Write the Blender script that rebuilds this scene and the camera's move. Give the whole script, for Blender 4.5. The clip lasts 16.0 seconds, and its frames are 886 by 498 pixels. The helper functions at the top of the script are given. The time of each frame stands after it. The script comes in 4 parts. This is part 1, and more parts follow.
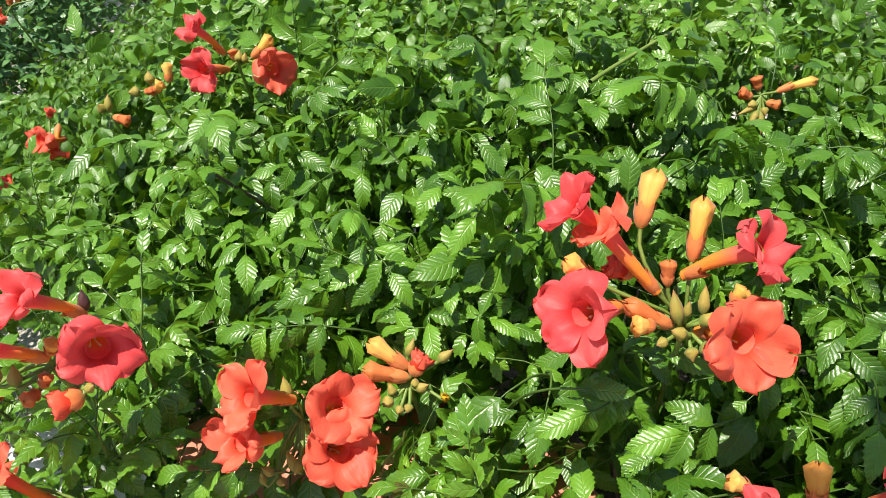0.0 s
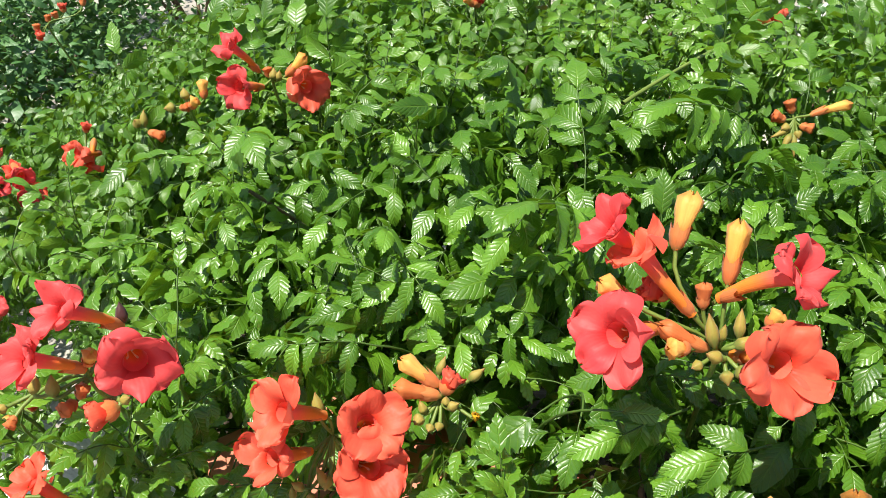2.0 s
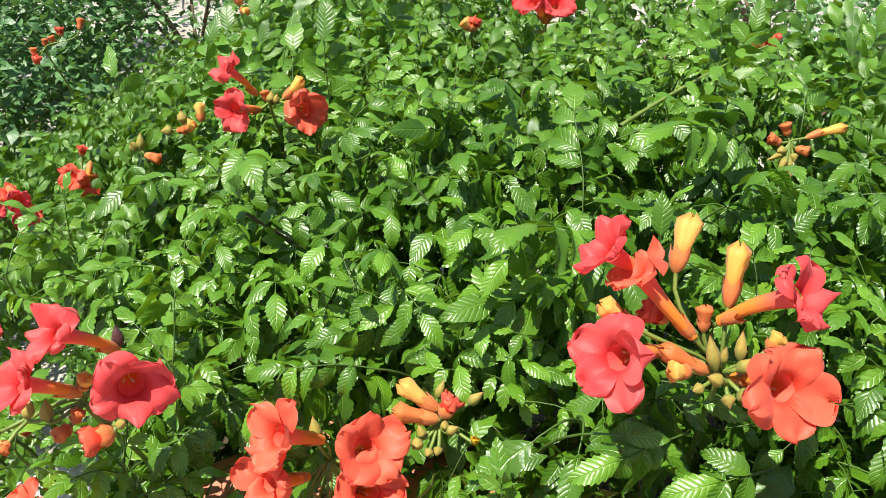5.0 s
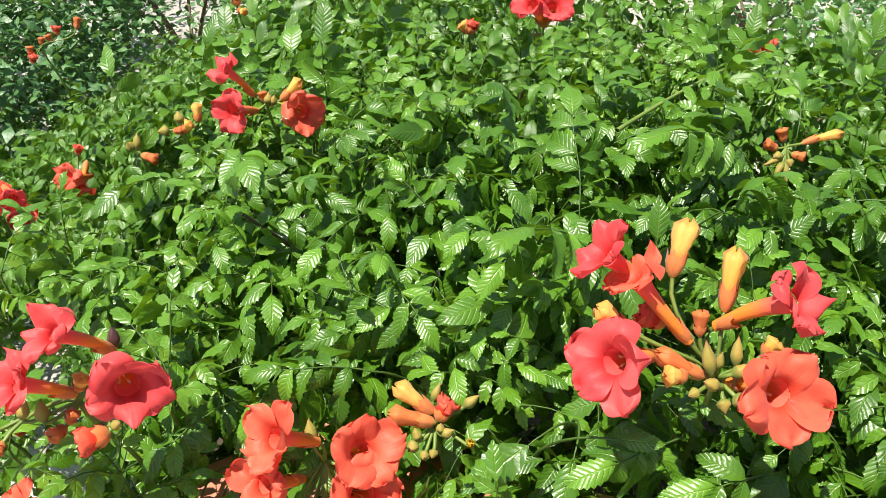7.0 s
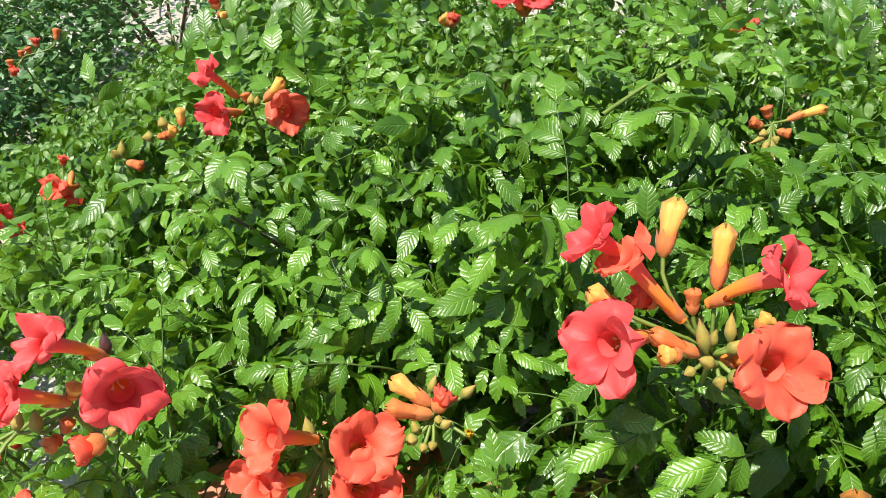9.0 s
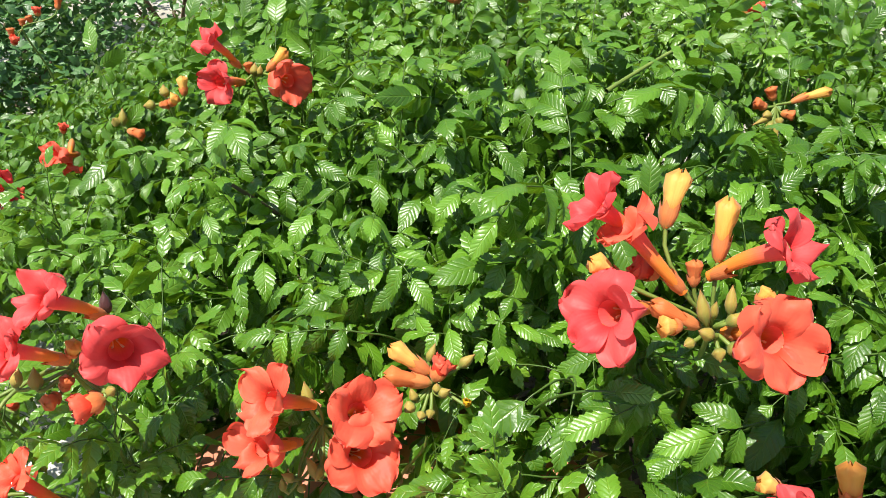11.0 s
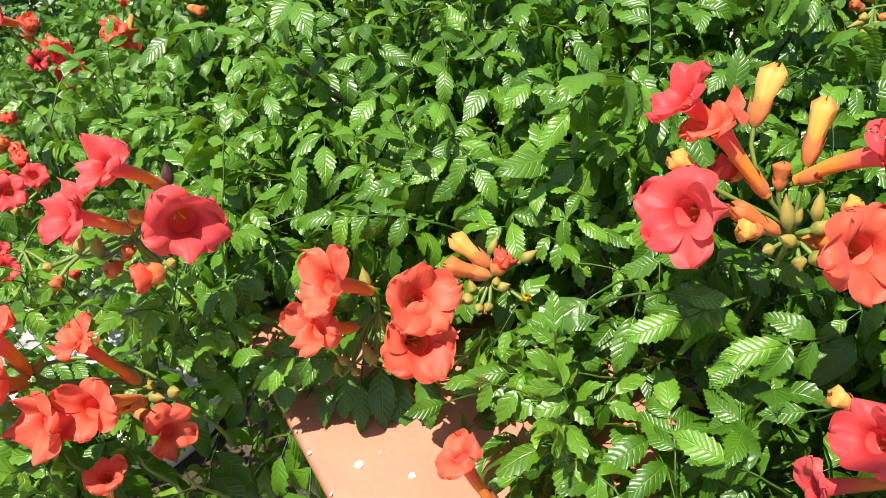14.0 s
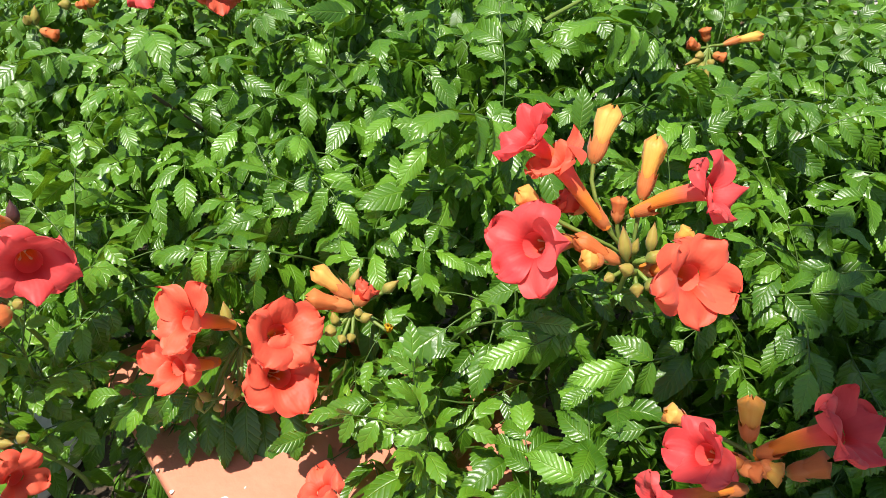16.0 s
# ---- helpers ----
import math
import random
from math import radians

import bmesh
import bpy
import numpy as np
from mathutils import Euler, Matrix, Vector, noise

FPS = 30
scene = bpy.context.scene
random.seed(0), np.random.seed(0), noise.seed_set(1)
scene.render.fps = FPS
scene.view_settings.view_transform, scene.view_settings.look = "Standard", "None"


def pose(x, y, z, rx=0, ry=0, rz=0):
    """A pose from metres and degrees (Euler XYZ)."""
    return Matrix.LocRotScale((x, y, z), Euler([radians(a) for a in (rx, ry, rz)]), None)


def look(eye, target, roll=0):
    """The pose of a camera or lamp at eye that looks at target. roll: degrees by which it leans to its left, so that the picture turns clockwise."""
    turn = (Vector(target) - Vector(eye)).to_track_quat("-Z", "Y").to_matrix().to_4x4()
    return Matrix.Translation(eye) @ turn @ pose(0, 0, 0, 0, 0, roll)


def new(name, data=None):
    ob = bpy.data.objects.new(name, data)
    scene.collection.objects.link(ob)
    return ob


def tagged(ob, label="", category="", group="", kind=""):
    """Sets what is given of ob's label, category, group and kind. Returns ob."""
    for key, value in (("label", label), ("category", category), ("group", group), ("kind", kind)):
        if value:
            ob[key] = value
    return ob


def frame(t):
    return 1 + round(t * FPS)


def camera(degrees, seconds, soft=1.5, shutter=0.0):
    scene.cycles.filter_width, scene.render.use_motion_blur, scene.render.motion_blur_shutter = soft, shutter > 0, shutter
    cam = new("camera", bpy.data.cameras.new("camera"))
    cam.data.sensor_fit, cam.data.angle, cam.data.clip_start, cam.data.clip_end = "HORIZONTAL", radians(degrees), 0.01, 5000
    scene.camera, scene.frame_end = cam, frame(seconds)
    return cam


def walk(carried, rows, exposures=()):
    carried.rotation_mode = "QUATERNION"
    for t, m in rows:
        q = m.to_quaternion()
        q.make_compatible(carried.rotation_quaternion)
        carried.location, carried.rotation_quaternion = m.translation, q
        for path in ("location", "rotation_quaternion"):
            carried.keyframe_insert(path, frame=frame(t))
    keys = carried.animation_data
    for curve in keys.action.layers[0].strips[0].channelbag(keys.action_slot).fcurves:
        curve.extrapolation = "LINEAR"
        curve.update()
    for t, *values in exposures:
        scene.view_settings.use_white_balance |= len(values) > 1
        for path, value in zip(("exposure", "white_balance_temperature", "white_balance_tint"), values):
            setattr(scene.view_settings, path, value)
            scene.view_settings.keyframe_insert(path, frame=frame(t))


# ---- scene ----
cam = camera(56.8, 16.0, 0.5)
PATH = [
    (0, (0.035, 0.009, 1.565), (0.056, 1.64, 0.408), 0.1),
    (0.5, (0.029, 0.007, 1.564), (0.034, 1.64, 0.409), -0.2),
    (1, (0.027, 0.008, 1.563), (0.012, 1.643, 0.412), 0.1),
    (1.5, (0.022, 0.007, 1.563), (-0.003, 1.651, 0.424), -0.1),
    (2, (0.024, 0.007, 1.567), (-0.007, 1.663, 0.446), 0.0),
    (2.5, (0.033, 0.004, 1.565), (-0.003, 1.672, 0.462), -1.5),
    (3, (0.028, 0.004, 1.564), (-0.017, 1.68, 0.473), -2.1),
    (3.5, (0.024, 0.006, 1.564), (-0.027, 1.689, 0.486), -1.9),
    (4, (0.02, 0.008, 1.56), (-0.025, 1.694, 0.484), -1.3),
    (4.5, (0.021, 0.01, 1.562), (-0.01, 1.695, 0.484), -0.5),
    (5, (0.02, 0.009, 1.565), (0.002, 1.696, 0.491), 0.2),
    (7.5, (0.018, 0.009, 1.566), (0.022, 1.699, 0.496), 1.2),
    (8, (0.018, 0.013, 1.563), (0.039, 1.702, 0.491), 1.4),
    (8.5, (0.02, 0.015, 1.563), (0.045, 1.703, 0.491), 0.3),
    (9, (0.021, 0.008, 1.56), (0.032, 1.694, 0.484), -1.5),
    (9.2, (0.024, 0.006, 1.56), (0.033, 1.692, 0.484), -1.8),
    (11.3, (0.016, 0.0, 1.545), (0.037, 1.656, 0.423), 0.9),
    (11.5, (0.016, 0.001, 1.544), (0.035, 1.647, 0.408), 1.8),
    (12, (0.009, 0.001, 1.536), (0.032, 1.629, 0.375), 2.7),
    (12.5, (0.01, 0.004, 1.532), (0.033, 1.603, 0.332), 3.2),
    (13, (0.006, 0.004, 1.53), (0.029, 1.576, 0.294), 3.8),
    (13.5, (0.002, 0.005, 1.525), (0.001, 1.556, 0.262), 3.2),
    (14, (0.0, 0.01, 1.521), (-0.09, 1.537, 0.232), 0.8),
    (14.5, (0.004, 0.015, 1.525), (-0.12, 1.524, 0.218), -0.3),
    (15, (0.01, 0.012, 1.532), (-0.027, 1.538, 0.239), 2.0),
    (15.5, (0.014, 0.008, 1.536), (0.079, 1.556, 0.271), 4.5),
    (16, (0.018, 0.005, 1.543), (0.213, 1.56, 0.301), 6.4),
]
EXPOSURE = [(0, 0.73), (3, 0.76), (5, 0.80), (9, 0.80), (11.3, 0.79), (14.5, 0.78), (15.3, 0.75), (16, 0.70)]
walk(cam, [(t, look(eye, target, roll)) for t, eye, target, roll in PATH], EXPOSURE)

# ---- world, sun, exposure ----
TO_SUN = Vector((-0.28, -0.18, 0.94)).normalized()
world = bpy.data.worlds.new("sky")
scene.world = world
world.use_nodes = True
wn = world.node_tree
sky = wn.nodes.new("ShaderNodeTexSky")
sky.sky_type, sky.sun_disc = "NISHITA", False
sky.sun_elevation = math.asin(TO_SUN.z)
sky.sun_rotation = math.atan2(TO_SUN.x, TO_SUN.y)
back = wn.nodes["Background"]
back.inputs["Strength"].default_value = 0.085
wn.links.new(sky.outputs[0], back.inputs["Color"])
sun = new("sun", bpy.data.lights.new("sun", "SUN"))
sun.data.energy, sun.data.angle, sun.data.color = 5.0, radians(0.5), (1.0, 0.95, 0.86)
sun.matrix_world = look(TO_SUN * 20, (0, 0, 0))


# ---- materials ----
class Nodes:
    """A node material with short ways to add nodes."""

    def __init__(self, name, roughness=0.5):
        self.mat = bpy.data.materials.new(name)
        self.mat.use_nodes = True
        self.tree = self.mat.node_tree
        self.bsdf = self.tree.nodes["Principled BSDF"]
        self.out = self.tree.nodes["Material Output"]
        self.bsdf.inputs["Roughness"].default_value = roughness

    def add(self, kind, **inputs):
        node = self.tree.nodes.new("ShaderNode" + kind)
        for key, value in inputs.items():
            self.put(value, node.inputs[key.replace("_", " ")])
        return node

    def put(self, value, socket):
        if isinstance(value, bpy.types.NodeSocket):
            self.tree.links.new(value, socket)
        else:
            socket.default_value = value

    def math(self, op, a, b=0.0, c=0.0, clamp=False):
        node = self.tree.nodes.new("ShaderNodeMath")
        node.operation, node.use_clamp = op, clamp
        for value, socket in zip((a, b, c), node.inputs):
            self.put(value, socket)
        return node.outputs[0]

    def mix(self, f, a, b, blend="MIX"):
        node = self.tree.nodes.new("ShaderNodeMix")
        node.data_type, node.blend_type = "RGBA", blend
        self.put(f, node.inputs[0])
        self.put(a, node.inputs[6])
        self.put(b, node.inputs[7])
        return node.outputs[2]

    def ramp(self, f, low, high):
        node = self.tree.nodes.new("ShaderNodeMapRange")
        node.interpolation_type = "SMOOTHSTEP"
        self.put(f, node.inputs[0])
        node.inputs[1].default_value, node.inputs[2].default_value = low, high
        return node.outputs[0]

    def noise(self, scale, detail=3.0, where=None):
        node = self.add("TexNoise", Scale=scale, Detail=detail)
        if where is None:
            where = self.add("TexCoord").outputs["Object"]
        self.tree.links.new(where, node.inputs["Vector"])
        return node.outputs["Fac"]

    def bump(self, height, strength, distance):
        node = self.add("Bump", Height=height, Strength=strength, Distance=distance)
        self.tree.links.new(node.outputs[0], self.bsdf.inputs["Normal"])
        return node.outputs[0]

    def thin(self, colour, share, normal=None):
        """Lets part of the light through, as leaves and petals do."""
        glow = self.add("BsdfTranslucent", Color=colour)
        if normal is not None:
            self.tree.links.new(normal, glow.inputs["Normal"])
        both = self.add("MixShader", Fac=share)
        self.tree.links.new(self.bsdf.outputs[0], both.inputs[1])
        self.tree.links.new(glow.outputs[0], both.inputs[2])
        self.tree.links.new(both.outputs[0], self.out.inputs["Surface"])


def rgb(r, g, b):
    return (r, g, b, 1.0)


def leaf_material(name, dark, light, young, gloss, veins=9.5):
    n = Nodes(name, gloss)
    uv = n.add("SeparateXYZ", Vector=n.add("UVMap").outputs[0])
    across = n.math("ABSOLUTE", n.math("SUBTRACT", uv.outputs[0], 0.5))
    along = uv.outputs[1]
    # side veins run forward from the midrib
    wobble = n.noise(70.0, 2.0, n.add("TexCoord").outputs["Object"])
    along = n.math("ADD", along, n.math("MULTIPLY", n.math("SUBTRACT", wobble, 0.5), 0.06))
    phase = n.math("SUBTRACT", n.math("MULTIPLY", along, veins), n.math("MULTIPLY", across, veins * 0.12))
    ridge = n.math("ABSOLUTE", n.math("SINE", n.math("MULTIPLY", phase, math.pi)))
    quilt = n.math("POWER", ridge, 0.38)
    rib = n.ramp(across, 0.0, 0.05)
    island = n.add("NewGeometry").outputs["Random Per Island"]
    whole = n.add("ObjectInfo").outputs["Random"]
    where = n.add("TexCoord").outputs["Object"]
    patch = n.noise(38.0, 2.0, where)
    grain = n.noise(420.0, 3.0, where)
    tone = n.math("ADD", n.math("MULTIPLY", island, 0.75), n.math("MULTIPLY", n.math("SUBTRACT", patch, 0.5), 0.9))
    tone = n.math("ADD", tone, n.math("MULTIPLY", whole, 0.25), clamp=True)
    colour = n.mix(tone, rgb(*dark), rgb(*light))
    colour = n.mix(n.ramp(island, 0.92, 1.0), colour, rgb(*young))
    vein = n.math("MULTIPLY", n.math("SUBTRACT", 1.0, n.math("MULTIPLY", n.ramp(ridge, 0.0, 0.30), rib)), 0.36)
    colour = n.mix(vein, colour, rgb(light[0] * 1.6, light[1] * 1.25, light[2] * 1.6))
    # scattered brown spots
    colour = n.mix(n.math("MULTIPLY", n.ramp(n.noise(95.0, 1.0, where), 0.74, 0.8), 0.5), colour, rgb(0.12, 0.1, 0.03))
    n.put(colour, n.bsdf.inputs["Base Color"])
    n.put(n.math("ADD", gloss - 0.06, n.math("MULTIPLY", grain, 0.16)), n.bsdf.inputs["Roughness"])
    n.bsdf.inputs["Specular IOR Level"].default_value = 0.75
    height = n.math("ADD", n.math("MULTIPLY", n.math("MULTIPLY", quilt, rib), 1.0), n.math("MULTIPLY", grain, 0.45))
    normal = n.bump(height, 0.52, 0.0011)
    n.thin(n.mix(0.5, colour, rgb(light[0] * 2.6, light[1] * 1.9, light[2] * 0.9)), 0.28, normal)
    return n.mat


def petal_material(name, deep, pale, throat, share=0.28, foot=(0.45, 0.0), tip=None):
    n = Nodes(name, 0.52)
    uv = n.add("SeparateXYZ", Vector=n.add("UVMap").outputs[0])
    where = n.add("TexCoord").outputs["Object"]
    patch = n.noise(60.0, 3.0, where)
    island = n.add("ObjectInfo").outputs["Random"]
    f = n.math("ADD", n.math("MULTIPLY", patch, 0.7), n.math("MULTIPLY", island, 0.35), clamp=True)
    colour = n.mix(f, rgb(*deep), rgb(*pale))
    colour = n.mix(n.ramp(uv.outputs[1], *foot), colour, rgb(*throat))
    if tip:
        lobes = n.ramp(n.math("SINE", n.math("MULTIPLY", uv.outputs[0], 15.7)), 0.3, 1.0)
        colour = n.mix(n.math("MULTIPLY", lobes, 0.16), colour, rgb(*tip))
        colour = n.mix(n.math("MULTIPLY", n.ramp(uv.outputs[1], 0.74, 1.0), 0.7), colour, rgb(*tip))
    # fine lengthwise veins
    streak = n.math("SINE", n.math("MULTIPLY", n.math("ADD", uv.outputs[0], n.math("MULTIPLY", patch, 0.05)), 70.0))
    colour = n.mix(n.math("MULTIPLY", n.ramp(streak, 0.5, 1.0), 0.03), colour, rgb(deep[0] * 0.8, deep[1] * 0.5, deep[2] * 0.6))
    n.put(colour, n.bsdf.inputs["Base Color"])
    n.bsdf.inputs["Sheen Weight"].default_value = 0.08
    n.bsdf.inputs["Specular IOR Level"].default_value = 0.25
    normal = n.bump(n.math("ADD", n.math("MULTIPLY", streak, 0.02), n.noise(60.0, 3.0, where)), 0.6, 0.0022)
    n.thin(colour, share, normal)
    return n.mat


def plain_material(name, a, b, scale, roughness, fine=300.0, relief=0.4, depth=0.001):
    n = Nodes(name, roughness)
    where = n.add("TexCoord").outputs["Object"]
    f = n.ramp(n.noise(scale, 4.0, where), 0.3, 0.7)
    colour = n.mix(f, rgb(*a), rgb(*b))
    grain = n.noise(fine, 4.0, where)
    colour = n.mix(n.math("MULTIPLY", grain, 0.35), colour, rgb(a[0] * 0.6, a[1] * 0.6, a[2] * 0.6))
    n.put(colour, n.bsdf.inputs["Base Color"])
    n.bump(grain, relief, depth)
    return n.mat


LEAF = leaf_material("vine leaf", (0.043, 0.128, 0.006), (0.115, 0.265, 0.013), (0.14, 0.31, 0.020), 0.34)
YOUNG = leaf_material("young vine leaf", (0.075, 0.20, 0.010), (0.14, 0.30, 0.018), (0.20, 0.36, 0.03), 0.34, 5.0)
SHRUB_LEAF = leaf_material("dark shrub leaf", (0.045, 0.13, 0.034), (0.10, 0.24, 0.06), (0.13, 0.28, 0.08), 0.42, 4.0)
LEAF_STALK = plain_material("leaf stalk", (0.045, 0.10, 0.012), (0.08, 0.15, 0.02), 60.0, 0.5)
GREEN_STEM = plain_material("green stem", (0.13, 0.20, 0.03), (0.20, 0.27, 0.05), 60.0, 0.5)
WOOD = plain_material("woody stem", (0.10, 0.065, 0.035), (0.20, 0.14, 0.08), 45.0, 0.8)
PETAL = petal_material("coral petal", (0.71, 0.040, 0.050), (0.89, 0.125, 0.115), (0.60, 0.024, 0.025), 0.28, (0.74, 0.46))
ORANGE_PETAL = petal_material("orange petal", (0.78, 0.066, 0.042), (0.92, 0.185, 0.095), (0.72, 0.05, 0.02), 0.28, (0.72, 0.46))
TUBE = petal_material("orange tube", (0.70, 0.040, 0.044), (0.85, 0.115, 0.10), (0.82, 0.23, 0.03), 0.14, (0.92, 0.45))
ORANGE_TUBE = petal_material("deep orange tube", (0.76, 0.064, 0.046), (0.92, 0.175, 0.105), (0.82, 0.24, 0.03), 0.14, (0.92, 0.45))
YELLOW_BUD = petal_material("yellow bud", (0.86, 0.44, 0.05), (0.92, 0.64, 0.20), (0.78, 0.18, 0.02), 0.28, (0.62, 0.10), (0.80, 0.27, 0.05))
ORANGE_BUD = petal_material("orange bud", (0.62, 0.13, 0.035), (0.72, 0.24, 0.07), (0.40, 0.14, 0.03))
BRIGHT_BUD = petal_material("golden stamen tuft", (0.80, 0.42, 0.01), (0.85, 0.55, 0.02), (0.8, 0.4, 0.02))
CALYX = petal_material("rusty calyx", (0.58, 0.14, 0.04), (0.68, 0.25, 0.08), (0.36, 0.24, 0.06), 0.12)
GREEN_CALYX = petal_material("olive calyx", (0.23, 0.22, 0.035), (0.42, 0.31, 0.07), (0.16, 0.21, 0.04), 0.12, (0.5, 0.0), (0.40, 0.17, 0.07))
DARK_CALYX = petal_material("purple brown calyx", (0.05, 0.02, 0.02), (0.10, 0.035, 0.03), (0.08, 0.05, 0.02), 0.1)
STAMEN = plain_material("pale stamen", (0.85, 0.72, 0.35), (0.9, 0.8, 0.5), 90.0, 0.5)
PLASTER = plain_material("old white plaster", (0.48, 0.42, 0.32), (0.66, 0.60, 0.50), 14.0, 0.85, 180.0, 0.8, 0.004)
TERRACOTTA = plain_material("terracotta cap", (0.55, 0.195, 0.115), (0.62, 0.24, 0.15), 9.0, 0.6, 130.0, 0.35, 0.002)
GROUND = plain_material("pale gravel", (0.34, 0.31, 0.26), (0.48, 0.45, 0.39), 3.0, 0.9, 60.0, 1.0, 0.012)
# soil brown, dark enough to stand in for shade under and beside the hedge
SHADE_SOIL = plain_material("shade dark soil", (0.055, 0.038, 0.022), (0.11, 0.08, 0.05), 12.0, 0.95, 60.0, 1.0, 0.01)
STONE = plain_material("white limestone", (0.62, 0.60, 0.55), (0.78, 0.76, 0.70), 8.0, 0.85, 90.0, 0.7, 0.006)

# ---- mesh helpers ----
rng = np.random.default_rng(7)


def mesh_of(name, verts, faces, materials, uv=None, slots=None, smooth=True):
    me = bpy.data.meshes.new(name)
    me.from_pydata(np.asarray(verts).tolist(), [], np.asarray(faces).tolist() if isinstance(faces, np.ndarray) else faces)
    for m in materials:
        me.materials.append(m)
    if uv is not None:
        loops = np.zeros(len(me.loops), np.int32)
        me.loops.foreach_get("vertex_index", loops)
        layer = me.uv_layers.new(name="UVMap")
        layer.data.foreach_set("uv", np.asarray(uv, np.float32)[loops].ravel())
    if slots is not None:
        me.polygons.foreach_set("material_index", np.asarray(slots, np.int32))
    me.polygons.foreach_set("use_smooth", np.full(len(me.polygons), smooth))
    me.update()
    return me


def part(name, me, parent, label=""):
    ob = new(name, me)
    ob.parent = parent
    return tagged(ob, label)


def thing(name, place, label, category, group="", kind=""):
    ob = new(name)
    ob.empty_display_size = 0.05
    ob.location = place
    return tagged(ob, label, category, group, kind)


def grid_faces(rows, cols, first=0, closed=False):
    """Quads between rows of cols points."""
    i, j = np.meshgrid(np.arange(rows - 1), np.arange(cols if closed else cols - 1), indexing="ij")
    k = (j + 1) % cols
    return first + np.stack([i * cols + j, i * cols + k, (i + 1) * cols + k, (i + 1) * cols + j], -1).reshape(-1, 4)


def tube_arrays(points, radii, sides=6):
    pts = np.asarray(points, float)
    way = np.gradient(pts, axis=0)
    way /= np.linalg.norm(way, axis=1)[:, None] + 1e-9
    side = np.cross(way, np.array([0.31, 0.17, 0.93]))
    side /= np.linalg.norm(side, axis=1)[:, None] + 1e-9
    up = np.cross(side, way)
    a = np.arange(sides) * 2 * math.pi / sides
    r = np.broadcast_to(np.asarray(radii, float), (len(pts),))
    v = pts[:, None] + r[:, None, None] * (np.cos(a)[None, :, None] * side[:, None] + np.sin(a)[None, :, None] * up[:, None])
    uv = np.stack(np.broadcast_arrays(np.linspace(0, 1, sides)[None, :], np.linspace(0, 1, len(pts))[:, None]), -1)
    return v.reshape(-1, 3), grid_faces(len(pts), sides, 0, True), uv.reshape(-1, 2)


def bezier(a, b, c, d, n):
    t = np.linspace(0, 1, n)[:, None]
    a, b, c, d = (np.asarray(p, float) for p in (a, b, c, d))
    return (1 - t) ** 3 * a + 3 * (1 - t) ** 2 * t * b + 3 * (1 - t) * t ** 2 * c + t ** 3 * d


# ---- leaves ----
def leaflet(length, width, droop, fold, twist, stations, cols):
    """A pointed, toothed leaflet along +y with its upper side to +z: it rises, then arches over to its drawn-out tip."""
    s = np.linspace(0, 1, stations)
    half = 0.5 * width * np.interp(s, [0, 0.05, 0.12, 0.22, 0.34, 0.48, 0.62, 0.75, 0.86, 0.94, 1], [0.05, 0.42, 0.74, 0.95, 1.0, 0.89, 0.67, 0.41, 0.21, 0.09, 0.01])
    odd = np.arange(stations) % 2 == 1
    tooth = np.where(odd, 1.07, 0.89) if stations > 10 else np.ones(stations)
    tooth[0] = tooth[-1] = 1
    c = np.linspace(-1, 1, cols)
    x = half[:, None] * c[None, :]
    side = np.abs(c)[None, :]
    edge = side == 1
    x = np.where(edge, x * tooth[:, None], x)
    # side veins slant towards the tip, and the teeth lean forward
    along = s[:, None] + 0.13 * side * np.sin(math.pi * s[:, None]) ** 0.8
    along = along + np.where(edge & odd[:, None], 0.35 / stations, 0.0)
    ang = 0.22 * droop - droop * np.minimum(along, 1.1) ** 0.95
    fine_s = np.linspace(0, 1.3, 40)
    fine_a = 0.22 * droop - droop * np.minimum(fine_s, 1.1) ** 0.95
    run = np.concatenate([[0], np.cumsum(np.cos(fine_a[:-1])) * 1.3 / 39]) * length
    climb = np.concatenate([[0], np.cumsum(np.sin(fine_a[:-1])) * 1.3 / 39]) * length
    y, z = np.interp(along, fine_s, run), np.interp(along, fine_s, climb)
    # folded at the midrib, margins rolled down, blade puffed up between the veins
    lift = np.abs(x) * fold - 0.42 * x * x / (0.5 * width)
    lift = lift + 0.045 * length * np.sin(8 * s[:, None] + 2.5 * c[None, :] + 23 * twist) * side
    lift = lift + np.where(odd, 1.0, -1.0)[:, None] * 0.034 * length / stations * np.where(edge, 0.5, np.sign(side)) * np.sin(math.pi * s[:, None])
    y, z = y - lift * np.sin(ang), z + lift * np.cos(ang)
    t = twist * s[:, None]
    v = np.stack([x * np.cos(t) - z * np.sin(t) * 0.3, y, z + x * np.sin(t)], -1).reshape(-1, 3)
    uv = np.stack([np.broadcast_to(0.5 + 0.5 * c[None, :], x.shape), np.broadcast_to(s[:, None], x.shape)], -1).reshape(-1, 2)
    return v, grid_faces(stations, cols), uv


def turn_z(v, a):
    c, s = math.cos(a), math.sin(a)
    return v @ np.array([[c, s, 0], [-s, c, 0], [0, 0, 1]])


def turn_x(v, a):
    c, s = math.cos(a), math.sin(a)
    return v @ np.array([[1, 0, 0], [0, c, s], [0, -s, c]])


def turn_y(v, a):
    c, s = math.cos(a), math.sin(a)
    return v @ np.array([[c, 0, -s], [0, 1, 0], [s, 0, c]])


def join(pieces):
    vs, fs, us, ms, n = [], [], [], [], 0
    for v, f, u, m in pieces:
        vs.append(v), fs.append(f + n), us.append(u), ms.append(np.broadcast_to(m, len(f)))
        n += len(v)
    return np.concatenate(vs), np.concatenate(fs), np.concatenate(us), np.concatenate(ms)


